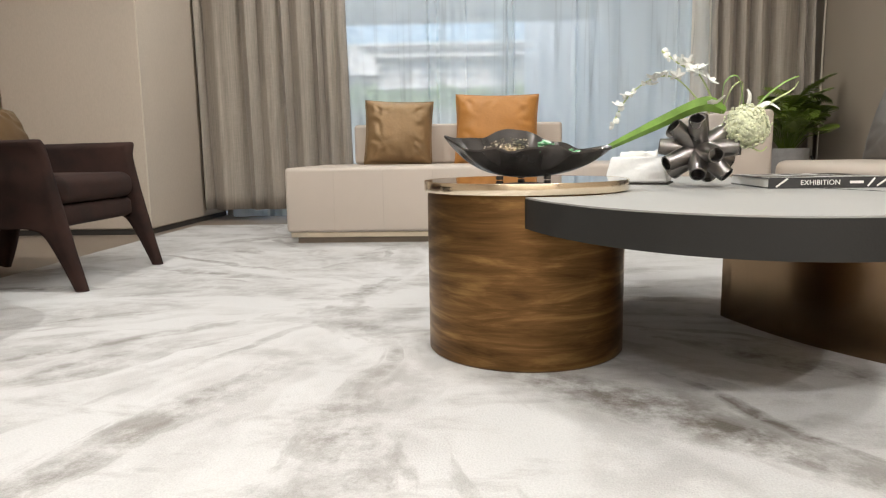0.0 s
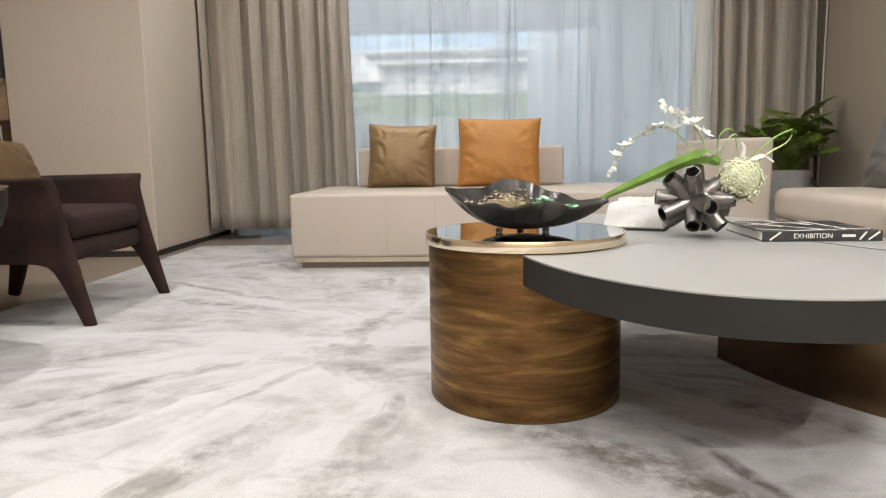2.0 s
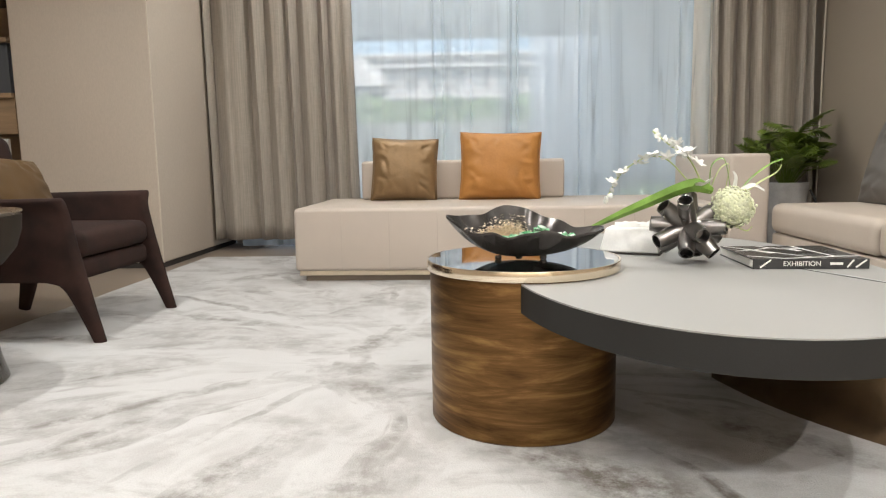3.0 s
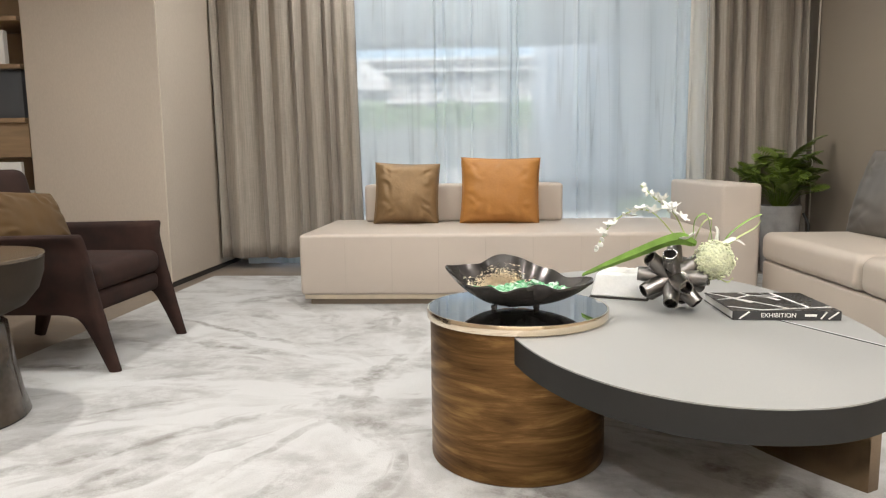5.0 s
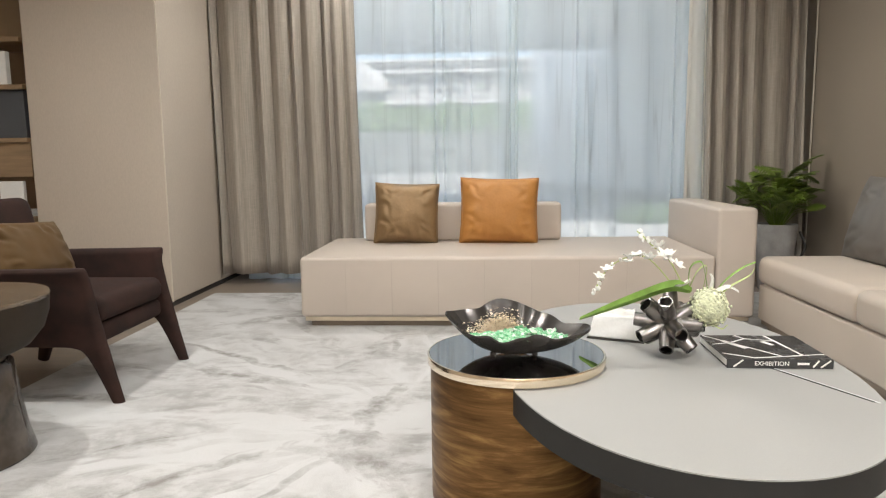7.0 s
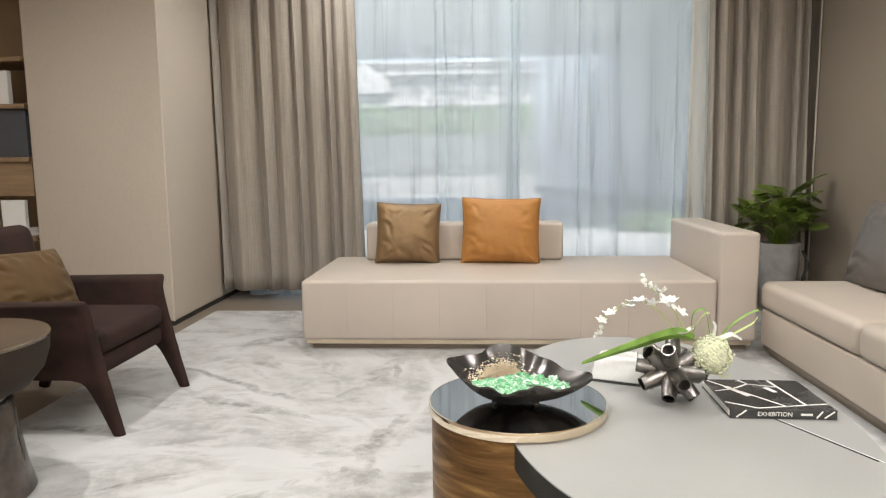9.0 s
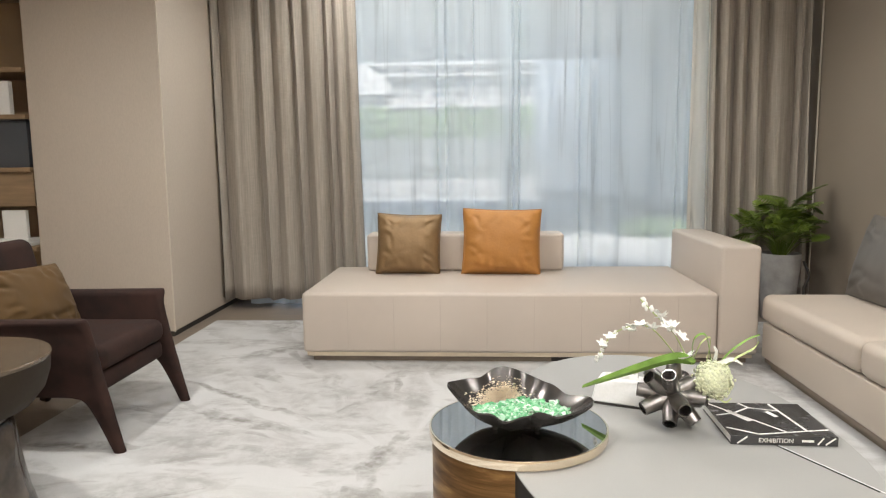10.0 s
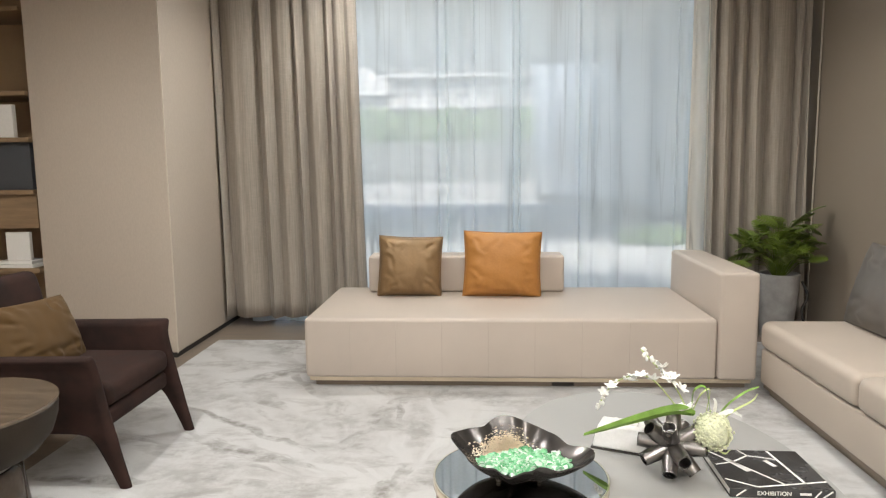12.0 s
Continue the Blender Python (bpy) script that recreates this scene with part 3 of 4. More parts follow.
part("plinth", lbox(1.58, 2.44, 0.35, 3.71, 0.012, 0.045), PLINTH, s2)
part("brass_strip", lbox(1.555, 2.45, 0.32, 3.735, 0.045, 0.07, 0.002, 1), PLINTH, s2, "bronze base strip")
part("body", lbox(1.54, 2.455, 0.31, 3.75, 0.072, 0.268, 0.012), LEATHER2, s2)
for a, b in ((2.79, 3.755), (1.82, 2.786), (0.85, 1.816)):
    bm = lbox(1.525, 2.455, a, b, 0.27, 0.425, 0.045, 5)
    part("seat_cushion", bm, LEATHER2, s2)
part("seat_cushion", lbox(1.525, 2.455, 0.31, 0.846, 0.27, 0.425, 0.045, 5), LEATHER2, s2)
cushion("back_cushion", 0.86, 0.46, 0.19, 1.3, pose(2.04, 3.335, 0.63, -16, 0, -90), GREYL, "large grey leather back cushion on the long sofa")

# ---- armchair ----
chair = thing("armchair", -1.82, 2.833, 0, "dark brown velvet armchair with flared arms and tapered legs", "armchair")


def swept(path, bm=None):
    """A soft upholstered limb: rows of x, y, z, half width across, half depth, joined by rounded sections."""
    bm = bm or bmesh.new()
    n = len(path)
    rings = []
    for i, (x, y, z, hw, hd) in enumerate(path):
        a, c = path[max(0, i - 1)], path[min(n - 1, i + 1)]
        d = Vector((c[0] - a[0], 0, c[2] - a[2])).normalized()
        nrm = Vector((-d.z, 0, d.x))
        ring = []
        for k in range(20):
            t = 2 * math.pi * k / 20
            cu, sv = math.cos(t), math.sin(t)
            cu, sv = (abs(cu) ** 0.6) * (1 if cu > 0 else -1), (abs(sv) ** 0.6) * (1 if sv > 0 else -1)
            ring.append(bm.verts.new(Vector((x, y + hw * cu, z)) + nrm * hd * sv))
        rings.append(ring)
    for a, b in zip(rings, rings[1:]):
        for k in range(20):
            bm.faces.new((a[k], a[(k + 1) % 20], b[(k + 1) % 20], b[k]))
    bm.faces.new(rings[0][::-1]), bm.faces.new(rings[-1])
    return bm


def smooth_rows(rows, n=5):
    out = []
    P = [rows[0]] + list(rows) + [rows[-1]]
    for k in range(1, len(P) - 2):
        for i in range(n):
            t = i / n
            out.append(tuple(0.5 * (2 * b + (c - a) * t + (2 * a - 5 * b + 4 * c - d) * t * t + (3 * b - a - 3 * c + d) * t ** 3) for a, b, c, d in zip(P[k - 1], P[k], P[k + 1], P[k + 2])))
    return out + [rows[-1]]


def wing(rows, s):
    """An upholstered upright: rows of z, rear x, front x, lean outwards and half thickness, each a rounded slab."""
    bm = bmesh.new()
    rings = []
    for z, x0, x1, lean, ht in rows:
        ring = []
        y = s * (0.300 + lean)
        r = min(ht, (x1 - x0) / 2)
        for k in range(9):
            ring.append((x0 + r + (x1 - x0 - 2 * r) * k / 8, y - ht))
        for k in range(1, 8):
            t = -math.pi / 2 + math.pi * k / 8
            ring.append((x1 - r + r * math.cos(t), y + ht * math.sin(t)))
        for k in range(9):
            ring.append((x1 - r - (x1 - x0 - 2 * r) * k / 8, y + ht))
        for k in range(1, 8):
            t = math.pi / 2 + math.pi * k / 8
            ring.append((x0 + r + r * math.cos(t), y + ht * math.sin(t)))
        rings.append([bm.verts.new((x, yy, z + (0.012 * (x - 0.1) if z > 0.5 else 0))) for x, yy in ring])
    n = len(rings[0])
    for a, b in zip(rings, rings[1:]):
        for k in range(n):
            bm.faces.new((a[k], a[(k + 1) % n], b[(k + 1) % n], b[k]))
    bm.faces.new(rings[0][::-1]), bm.faces.new(rings[-1])
    return bm


LEG = smooth_rows([(0.013, 0.352, 0.400, 0, 0.019), (0.06, 0.332, 0.389, 0, 0.022), (0.12, 0.306, 0.374, 0, 0.025), (0.18, 0.277, 0.360, 0, 0.028), (0.215, 0.255, 0.353, 0, 0.029), (0.232, 0.236, 0.349, 0, 0.029)], 3)
ARM = smooth_rows([(0.232, 0.236, 0.349, 0, 0.029), (0.240, 0.205, 0.347, 0, 0.029), (0.246, 0.13, 0.345, 0, 0.029), (0.250, -0.31, 0.344, 0, 0.029), (0.30, -0.315, 0.334, 0, 0.028), (0.36, -0.32, 0.321, 0, 0.026), (0.42, -0.325, 0.310, 0, 0.024),
                   (0.47, -0.33, 0.301, 0.001, 0.022), (0.500, -0.33, 0.296, 0.004, 0.023), (0.522, -0.33, 0.294, 0.012, 0.030), (0.538, -0.33, 0.293, 0.020, 0.036), (0.550, -0.33, 0.291, 0.026, 0.034), (0.558, -0.328, 0.286, 0.028, 0.022)], 3)
for sgn in (-1, 1):
    part("armrest", wing(ARM, sgn), VELVET, chair)
    part("leg", wing(LEG, sgn), VELVET, chair)
    part("leg", swept(smooth_rows([(-0.27, sgn * 0.285, 0.28, 0.028, 0.045), (-0.29, sgn * 0.285, 0.15, 0.026, 0.036), (-0.325, sgn * 0.285, 0.013, 0.021, 0.022)])), VELVET, chair)
part("seat_frame", box(-0.27, 0.30, -0.270, 0.270, 0.240, 0.322, 0.025, 4), VELVET, chair)
part("seat_cushion", box(-0.25, 0.315, -0.270, 0.270, 0.324, 0.432, 0.042, 6), VELVET, chair)
bm = box(-0.075, 0.075, -0.30, 0.30, 0.0, 0.56, 0.05, 5)
part("backrest", bm, VELVET, chair, at=pose(-0.27, 0, 0.26, 0, -13, 0))
cushion("cushion", 0.56, 0.33, 0.15, 5.2, pose(-1.955, 2.80, 0.565, -22, 4, 90), MUSTARD, "mustard brown velvet cushion on the armchair")

# ---- side table by the chair ----
st = thing("side_table", -1.70, 2.00, 0.012, "round side table with bowl shaped top on a smoky resin foot", "side table")
part("tabletop", lathe([(0, 0.533), (0.302, 0.533), (0.305, 0.529), (0.303, 0.520), (0, 0.520)], 80), STOOLTOP, st, "glossy dark walnut top")
part("bowl", lathe([(0.302, 0.519), (0.298, 0.470), (0.280, 0.415), (0.240, 0.366), (0.185, 0.340), (0, 0.335)], 80), STOOLB, st, "bronze brown bowl underside")
part("collar", lathe([(0, 0.334), (0.160, 0.334), (0.163, 0.321), (0, 0.321)], 48), CHROME, st, "chrome collar")
part("foot", lathe([(0, 0.320), (0.170, 0.320), (0.182, 0.308), (0.194, 0.19), (0.212, 0.07), (0.228, 0.006), (0.224, 0.0), (0, 0.0)], 80), SMOKE, st, "glossy mottled smoky foot")

# ---- drum table ----
DX, DY = 0.107, 1.840
drum = thing("drum_table", DX, DY, 0.012, "bronze drum side table with a black mirror top and gold rim", "side table")
part("drum", lathe([(0, 0.0), (0.235, 0.0), (0.239, 0.004), (0.239, 0.376), (0.237, 0.388), (0, 0.388)], 96), BRONZE, drum, "brushed bronze drum with streaked patina")
part("rim", lathe([(0.20, 0.3885), (0.2464, 0.3885), (0.247, 0.3895), (0.247, 0.4125), (0.2464, 0.4135), (0.242, 0.4135), (0.2415, 0.4095), (0.20, 0.4095)], 96), GOLD, drum, "polished gold rim")
part("mirror_top", lathe([(0, 0.41), (0.241, 0.41), (0.241, 0.4132), (0, 0.4132)], 96), BLACKM, drum, "black mirror glass top")

# ---- coffee table ----
coffee = thing("coffee_table", 0.522, 1.88, 0.012, "oval coffee table with grey leather top and dark grey edge", "coffee table")


def oval(a, b, n, e):
    return [(a * abs(math.cos(t)) ** (2 / e) * (1 if math.cos(t) >= 0 else -1), b * abs(math.sin(t)) ** (2 / e) * (1 if math.sin(t) >= 0 else -1)) for t in (2 * math.pi * (i + 0.5) / n for i in range(n))]


part("edge", prism(oval(0.461, 0.749, 120, 2.12), 0.319, 0.3815, 0.003), TABLE_E, coffee, "dark grey table edge")
part("tabletop", prism(oval(0.460, 0.748, 120, 2.12), 0.382, 0.385, 0.0015, seg=1), TABLE, coffee, "pale grey leather tabletop")
bm = box(-0.003, 0.003, -0.30, 0.0, 0.3852, 0.386)
part("inlay", bm, TABLE_E, coffee, "thin dark inlay line", at=pose(0.255, -0.085, 0, 0, 0, 26))
part("inlay", box(0.004, 0.0075, -0.31, 0.0, 0.3852, 0.386), PANEL, coffee, "thin pale inlay line", at=pose(0.255, -0.085, 0, 0, 0, 26))
outer, inner = [], []
for i in range(25):
    s = i / 24
    px, py = 0.170 + 0.245 * s, 0.235 - 0.515 * s
    bow = -0.03 * math.sin(math.pi * s)
    outer.append((px + bow, py + bow * 0.6))
    inner.append((px + bow + 0.035, py + bow * 0.6 + 0.02))
part("pedestal", prism(outer + inner[::-1], 0.0, 0.318, 0.002), BRONZE2, coffee, "bronze sheet pedestal")

# ---- bowl with sweets ----
bowl = thing("bowl", 0.10, 1.815, 0.4262, "black wavy edged ceramic bowl on the mirror top", "bowl")


def rim_r(a):
    d = math.degrees(a) % 360
    r = 0.145 + 0.014 * math.sin(3 * a + 0.6) + 0.007 * math.sin(7 * a + 1.0) + 0.003 * math.sin(13 * a)
    for c, w, k in ((352, 24, 0.058), (172, 24, 0.045), (95, 34, 0.010), (270, 40, -0.030)):
        q = min(abs(d - c), 360 - abs(d - c))
        r += k * math.exp(-(q / w) ** 2)
    return r


def rim_z(a):
    d = math.degrees(a) % 360
    z = 0.058 + 0.006 * math.sin(5 * a + 0.8) + 0.0025 * math.sin(11 * a)
    for c, w, k in ((102, 42, 0.064), (172, 26, 0.040), (352, 22, 0.012), (270, 55, 0.016), (45, 20, 0.022)):
        q = min(abs(d - c), 360 - abs(d - c))
        z += k * math.exp(-(q / w) ** 2)
    return z


bm = bmesh.new()
N, M = 96, 12
top, low = [], []
for m_ in range(M + 1):
    s = m_ / M
    ra, rb = [], []
    for i in range(N):
        a = 2 * math.pi * i / N
        R, Z = rim_r(a), rim_z(a)
        r = R * (0.02 + 0.98 * s)
        z = 0.007 + (Z - 0.007) * (0.12 * s + 0.88 * s ** 2.9)
        ra.append(bm.verts.new((r * math.cos(a), r * math.sin(a), z + 0.005 * (1 - 0.5 * s))))
        rb.append(bm.verts.new((r * math.cos(a) * 1.005, r * math.sin(a) * 1.005, z - 0.0025)))
    top.append(ra), low.append(rb)
for g, flip in ((top, 0), (low, 1)):
    for a, b in zip(g, g[1:]):
        for i in range(N):
            f = (a[i], a[(i + 1) % N], b[(i + 1) % N], b[i])
            bm.faces.new(f[::-1] if flip else f)
    bm.faces.new(g[0][::-1] if not flip else g[0])
for i in range(N):
    bm.faces.new((top[-1][i], top[-1][(i + 1) % N], low[-1][(i + 1) % N], low[-1][i]))
part("dish", bm, BLACKC, bowl)
for a in (200, 340, 90):
    part("foot", lathe([(0, 0), (0.008, 0), (0.009, 0.004), (0.008, 0.009), (0, 0.009)], 12), BLACKC, bowl, "small glossy dark foot", at=pose(0.06 * math.cos(radians(a)), 0.06 * math.sin(radians(a)), 0.0))
rnd = random.Random(4)


def bits(count, place, size, squash=0.55):
    bm = bmesh.new()
    for _ in range(count):
        p = place()
        m = Matrix.LocRotScale(p, Euler((rnd.uniform(-0.7, 0.7), rnd.uniform(-0.7, 0.7), rnd.uniform(0, 6.3))), (size * rnd.uniform(0.8, 1.4), size * rnd.uniform(0.6, 0.9), size * squash))
        bmesh.ops.create_icosphere(bm, subdivisions=1, radius=1, matrix=m)
    return bm


def in_bowl():
    a, q = rnd.uniform(0, 6.283), math.sqrt(rnd.uniform(0, 1))
    x, y = 0.018 + 0.132 * q * math.cos(a), -0.010 + 0.094 * q * math.sin(a)
    aa, rr_ = math.atan2(y, x), math.hypot(x, y)
    sq = min(1.0, rr_ / rim_r(aa))
    floor_z = 0.007 + (rim_z(aa) - 0.007) * (0.12 * sq + 0.88 * sq ** 2.9) + 0.010
    return (x * 0.96, y * 0.96, floor_z + 0.028 * (1 - q * q) + rnd.uniform(0, 0.004))


def gold_flakes(count, size):
    """Thin flakes of leaf pressed on the inside of the dish, dense in the middle of the patch."""
    bm = bmesh.new()
    for _ in range(count):
        a, q = radians(rnd.gauss(112, 17)), min(0.90, max(0.3, rnd.gauss(0.62, 0.09)))
        R_, Z = rim_r(a), rim_z(a)
        c = Vector((R_ * q * math.cos(a), R_ * q * math.sin(a), 0.007 + (Z - 0.007) * (0.12 * q + 0.88 * q ** 2.9) + 0.0066))
        turn = Euler((rnd.uniform(-0.5, 0.9), rnd.uniform(-0.5, 0.5), rnd.uniform(0, 6.3))).to_matrix()
        w = size * rnd.uniform(0.6, 1.5)
        bm.faces.new([bm.verts.new(c + turn @ Vector(p) * w) for p in ((-1, -0.7, 0), (0.8, -1, 0), (1, 0.7, 0), (-0.7, 1, 0))])
    return bm


solo("sweets", bits(540, in_bowl, 0.0135, 0.36), CANDY, "heap of glossy green and white wrapped sweets in the bowl", "sweets", "stuff", at=pose(0.10, 1.815, 0.4262))
part("gold_leaf", gold_flakes(6500, 0.0023), GOLDFLAKE, bowl, "speckled gold leaf on the inside")

# ---- tube vase ----
VC = Vector((0.545, 1.905, 0.490))
vase = thing("vase", VC.x, VC.y, 0.3973, "sculptural vase of clustered antique silver tubes", "vase")
dirs = [(-0.75, -0.25, 0.62), (0.1, -0.95, -0.12), (-0.25, -0.75, -0.62), (0.55, -0.5, -0.65), (0.75, -0.1, 0.55), (-0.9, -0.25, -0.35), (0.15, 0.45, 0.8), (0.85, -0.45, 0.05),
        (-0.5, 0.6, 0.5), (0.5, 0.7, 0.3), (-0.5, 0.6, -0.6), (0.45, 0.5, -0.72), (-0.25, -0.55, 0.75), (0.9, 0.3, -0.3), (-0.95, 0.2, 0.1)]
for d in dirs:
    d = Vector(d).normalized()
    L = 0.096
    if d.z < 0:
        L = min(L, (VC.z - 0.3973 - 0.012) / max(0.05, -d.z))
    bm = lathe([(0.010, 0.012), (0.0235, 0.02), (0.023, L * 0.6), (0.0195, L), (0.0165, L), (0.0175, L * 0.55), (0.0, L * 0.5)], 20)
    q = d.to_track_quat("Z", "Y").to_matrix().to_4x4()
    part("tube", bm, CHROME, vase, at=Matrix.Translation((0, 0, VC.z - 0.3973)) @ q)
part("core", bits(1, lambda: (0, 0, VC.z - 0.3973), 0.028, 1.0), DARK, vase)

# flowers in the vase
flowers = thing("flower_arrangement", VC.x, VC.y, VC.z + 0.06, "white orchids, green blades and a round allium in the vase", "flowers")


def arc(pts, n=14):
    """A smooth run through three or four points."""
    P = [Vector(p) for p in pts]
    P = [2 * P[0] - P[1]] + P + [2 * P[-1] - P[-2]]
    out = []
    for k in range(1, len(P) - 2):
        for i in range(n):
            t = i / n
            out.append(0.5 * ((2 * P[k]) + (P[k + 1] - P[k - 1]) * t + (2 * P[k - 1] - 5 * P[k] + 4 * P[k + 1] - P[k + 2]) * t * t + (3 * P[k] - P[k - 1] - 3 * P[k + 1] + P[k + 2]) * t ** 3))
    return out + [P[-2]]


blade = arc([(0.06, 0.0, 0.035), (0.0, -0.01, 0.05), (-0.10, 0.03, 0.005), (-0.24, 0.08, -0.065)], 8)
part("leaf_blade", strip(blade, lambda s: 0.003 + 0.0185 * math.sin(math.pi * (0.06 + 0.92 * s)) ** 0.7, 0.002, (0.2, -0.35, 0.9)), LEAF, flowers, "broad glossy green blade")
for pts, w in (([(0.05, 0, 0.03), (0.055, 0.0, 0.10), (0.085, -0.01, 0.115), (0.10, -0.02, 0.04)], 0.007), ([(0.05, 0, 0.03), (0.075, 0.0, 0.09), (0.105, 0.01, 0.10), (0.09, 0.0, 0.02)], 0.006),
               ([(0.11, 0.0, 0.0), (0.15, 0.0, 0.06), (0.20, 0.0, 0.10), (0.235, 0.0, 0.115)], 0.007), ([(0.11, -0.01, 0.0), (0.16, -0.02, 0.05), (0.21, -0.02, 0.08), (0.225, -0.02, 0.10)], 0.006),
               ([(0.08, -0.02, -0.03), (0.13, -0.04, -0.065), (0.15, -0.04, -0.055)], 0.005)):
    part("grass_blade", strip(arc(pts, 8), lambda s, w=w: w * (1 - 0.5 * s), 0.001, (0.2, 0.8, 0.4)), STEM if w < 0.007 else LEAF, flowers, "thin looping green blade")


def floret(bm, c, r, seed):
    rr = random.Random(seed)
    base = Euler((rr.uniform(-0.8, 0.8), rr.uniform(-0.8, 0.8), rr.uniform(0, 6))).to_matrix()
    for k in range(5):
        a = 2 * math.pi * k / 5
        d = base @ Vector((math.cos(a), math.sin(a), 0.35))
        s = base @ Vector((-math.sin(a), math.cos(a), 0))
        c0 = Vector(c)
        strip([c0, c0 + d * r * 0.5, c0 + d * r], lambda q: r * 0.34 * math.sin(math.pi * (0.15 + 0.7 * q)), 0.0012, s, bm)
    return bm


spray_1 = arc([(0.05, 0.02, 0.03), (0.0, 0.01, 0.12), (-0.035, 0.06, 0.155), (-0.072, 0.10, 0.195)], 8)
spray_2 = arc([(0.03, 0.02, 0.03), (-0.06, 0.05, 0.125), (-0.145, 0.10, 0.092), (-0.195, 0.13, 0.0)], 8)
stem_1 = part("stem", tube(spray_1, 0.0022, 6), STEM, flowers)
stem_2 = part("stem", tube(spray_2, 0.0022, 6), STEM, flowers)
k_ = 0
for stem, spray, spots in ((stem_1, spray_1, (6, 8, 9, 11, 12, 14, 16)), (stem_2, spray_2, (7, 9, 11, 13, 16, 19))):
    for i in spots:
        k_ += 1
        p = spray[i] + Vector((rnd.uniform(-0.015, 0.015), -0.008, rnd.uniform(-0.012, 0.012)))
        part("blossom", floret(bmesh.new(), p, rnd.uniform(0.017, 0.023), k_), PETAL, stem, "white orchid blossom")
    for i in list(range(len(spray) - 9, len(spray))) + [9, 11, 13]:
        p = spray[i] + Vector((rnd.uniform(-0.006, 0.006), 0, rnd.uniform(-0.006, 0.006)))
        part("bud", bits(1, lambda p=p: p, 0.0078, 1.1), PETAL, stem, "pale closed bud")
part("blossom", floret(bmesh.new(), (0.03, -0.01, 0.05), 0.034, 60), PETAL, flowers, "white orchid blossom")
part("petal", strip(arc([(0.12, -0.01, 0.03), (0.155, -0.02, 0.05), (0.185, -0.02, 0.035)], 6), lambda s: 0.009 * (1 - 0.6 * s), 0.002, (0, 0.6, 0.8)), PETAL, flowers, "cream spiky petal")
part("petal", strip(arc([(0.115, 0.0, 0.04), (0.115, -0.01, 0.07), (0.108, -0.01, 0.085)], 6), lambda s: 0.008 * (1 - 0.6 * s), 0.002, (0.9, 0.4, 0)), PETAL, flowers, "cream spiky petal")
AC = Vector((0.102, -0.03, -0.006))
bm = bmesh.new()
for i in range(420):
    z = 1 - 2 * (i + 0.5) / 420
    a = i * 2.39996
    d = Vector((math.sqrt(1 - z * z) * math.cos(a), math.sqrt(1 - z * z) * math.sin(a), z))
    m = Matrix.Translation(AC + d * 0.050 * rnd.uniform(0.90, 1.08) + Vector((rnd.gauss(0, 0.0016), rnd.gauss(0, 0.0016), rnd.gauss(0, 0.0016)))) @ d.to_track_quat("Z", "Y").to_matrix().to_4x4() @ Matrix.Diagonal((0.0046, 0.0046, 0.0032, 1)) @ Matrix.Rotation(rnd.uniform(0, 6), 4, "Z")
    bmesh.ops.create_icosphere(bm, subdivisions=1, radius=1, matrix=m)
bmesh.ops.create_icosphere(bm, subdivisions=3, radius=0.047, matrix=Matrix.Translation(AC))
part("allium", bm, ALLIUM, flowers, "round pale green allium head")

# ---- tissue box ----
tb = thing("tissue_box", 0.446, 2.11, 0.3973, "white leather tissue box with a tissue pulled out", "tissue box", turn=-22)
bm = bmesh.new()
lo = [bm.verts.new(p) for p in ((-0.085, -0.055, 0.005), (0.085, -0.055, 0.005), (0.085, 0.055, 0.005), (-0.085, 0.055, 0.005))]
hi = [bm.verts.new(p) for p in ((-0.07, -0.042, 0.075), (0.07, -0.042, 0.075), (0.07, 0.042, 0.075), (-0.07, 0.042, 0.075))]
bm.faces.new(lo[::-1]), bm.faces.new(hi)
for i in range(4):
    bm.faces.new((lo[i], lo[(i + 1) % 4], hi[(i + 1) % 4], hi[i]))
bmesh.ops.bevel(bm, geom=list(bm.edges), offset=0.006, segments=3, profile=0.5, affect="EDGES")
part("box", bm, TISSUE, tb)
part("base", box(-0.088, 0.088, -0.058, 0.058, 0.0, 0.005, 0.001, 1), DARK, tb, "black base")
bm = bmesh.new()
g = [[bm.verts.new((-0.05 + 0.1 * i / 10, -0.012 + 0.024 * j / 4 + 0.006 * noise.noise(Vector((i * 0.5, j, 2))), 0.075 + 0.022 * math.sin(math.pi * j / 4) * (0.6 + 0.7 * abs(noise.noise(Vector((i * 0.45, 3, 1)))))))
      for j in range(5)] for i in range(11)]
for i in range(10):
    for j in range(4):
        bm.faces.new((g[i][j], g[i + 1][j], g[i + 1][j + 1], g[i][j + 1]))
part("tissue", bm, PAPER, tb, "crumpled white tissue")

# ---- book ----
book = thing("book", 0.808, 1.905, 0.3973, "black hardback book with white line pattern on the cover", "book", turn=-1.5)
BW, BH, BT = 0.137, 0.125, 0.025
part("page_block", box(-BW + 0.003, BW - 0.003, -BH + 0.004, BH - 0.003, 0.003, BT - 0.003), PAPER, book)
front = part("cover", box(-BW, BW, -BH, BH, BT - 0.003, BT, 0.0006, 1), BOOKC, book)
part("cover", box(-BW, BW, -BH, BH, 0.0, 0.003, 0.0006, 1), BOOKC, book)
spine = part("spine", box(-BW, BW, -BH - 0.002, -BH + 0.002, 0.0002, BT - 0.0002, 0.0006, 1), BOOKC, book)


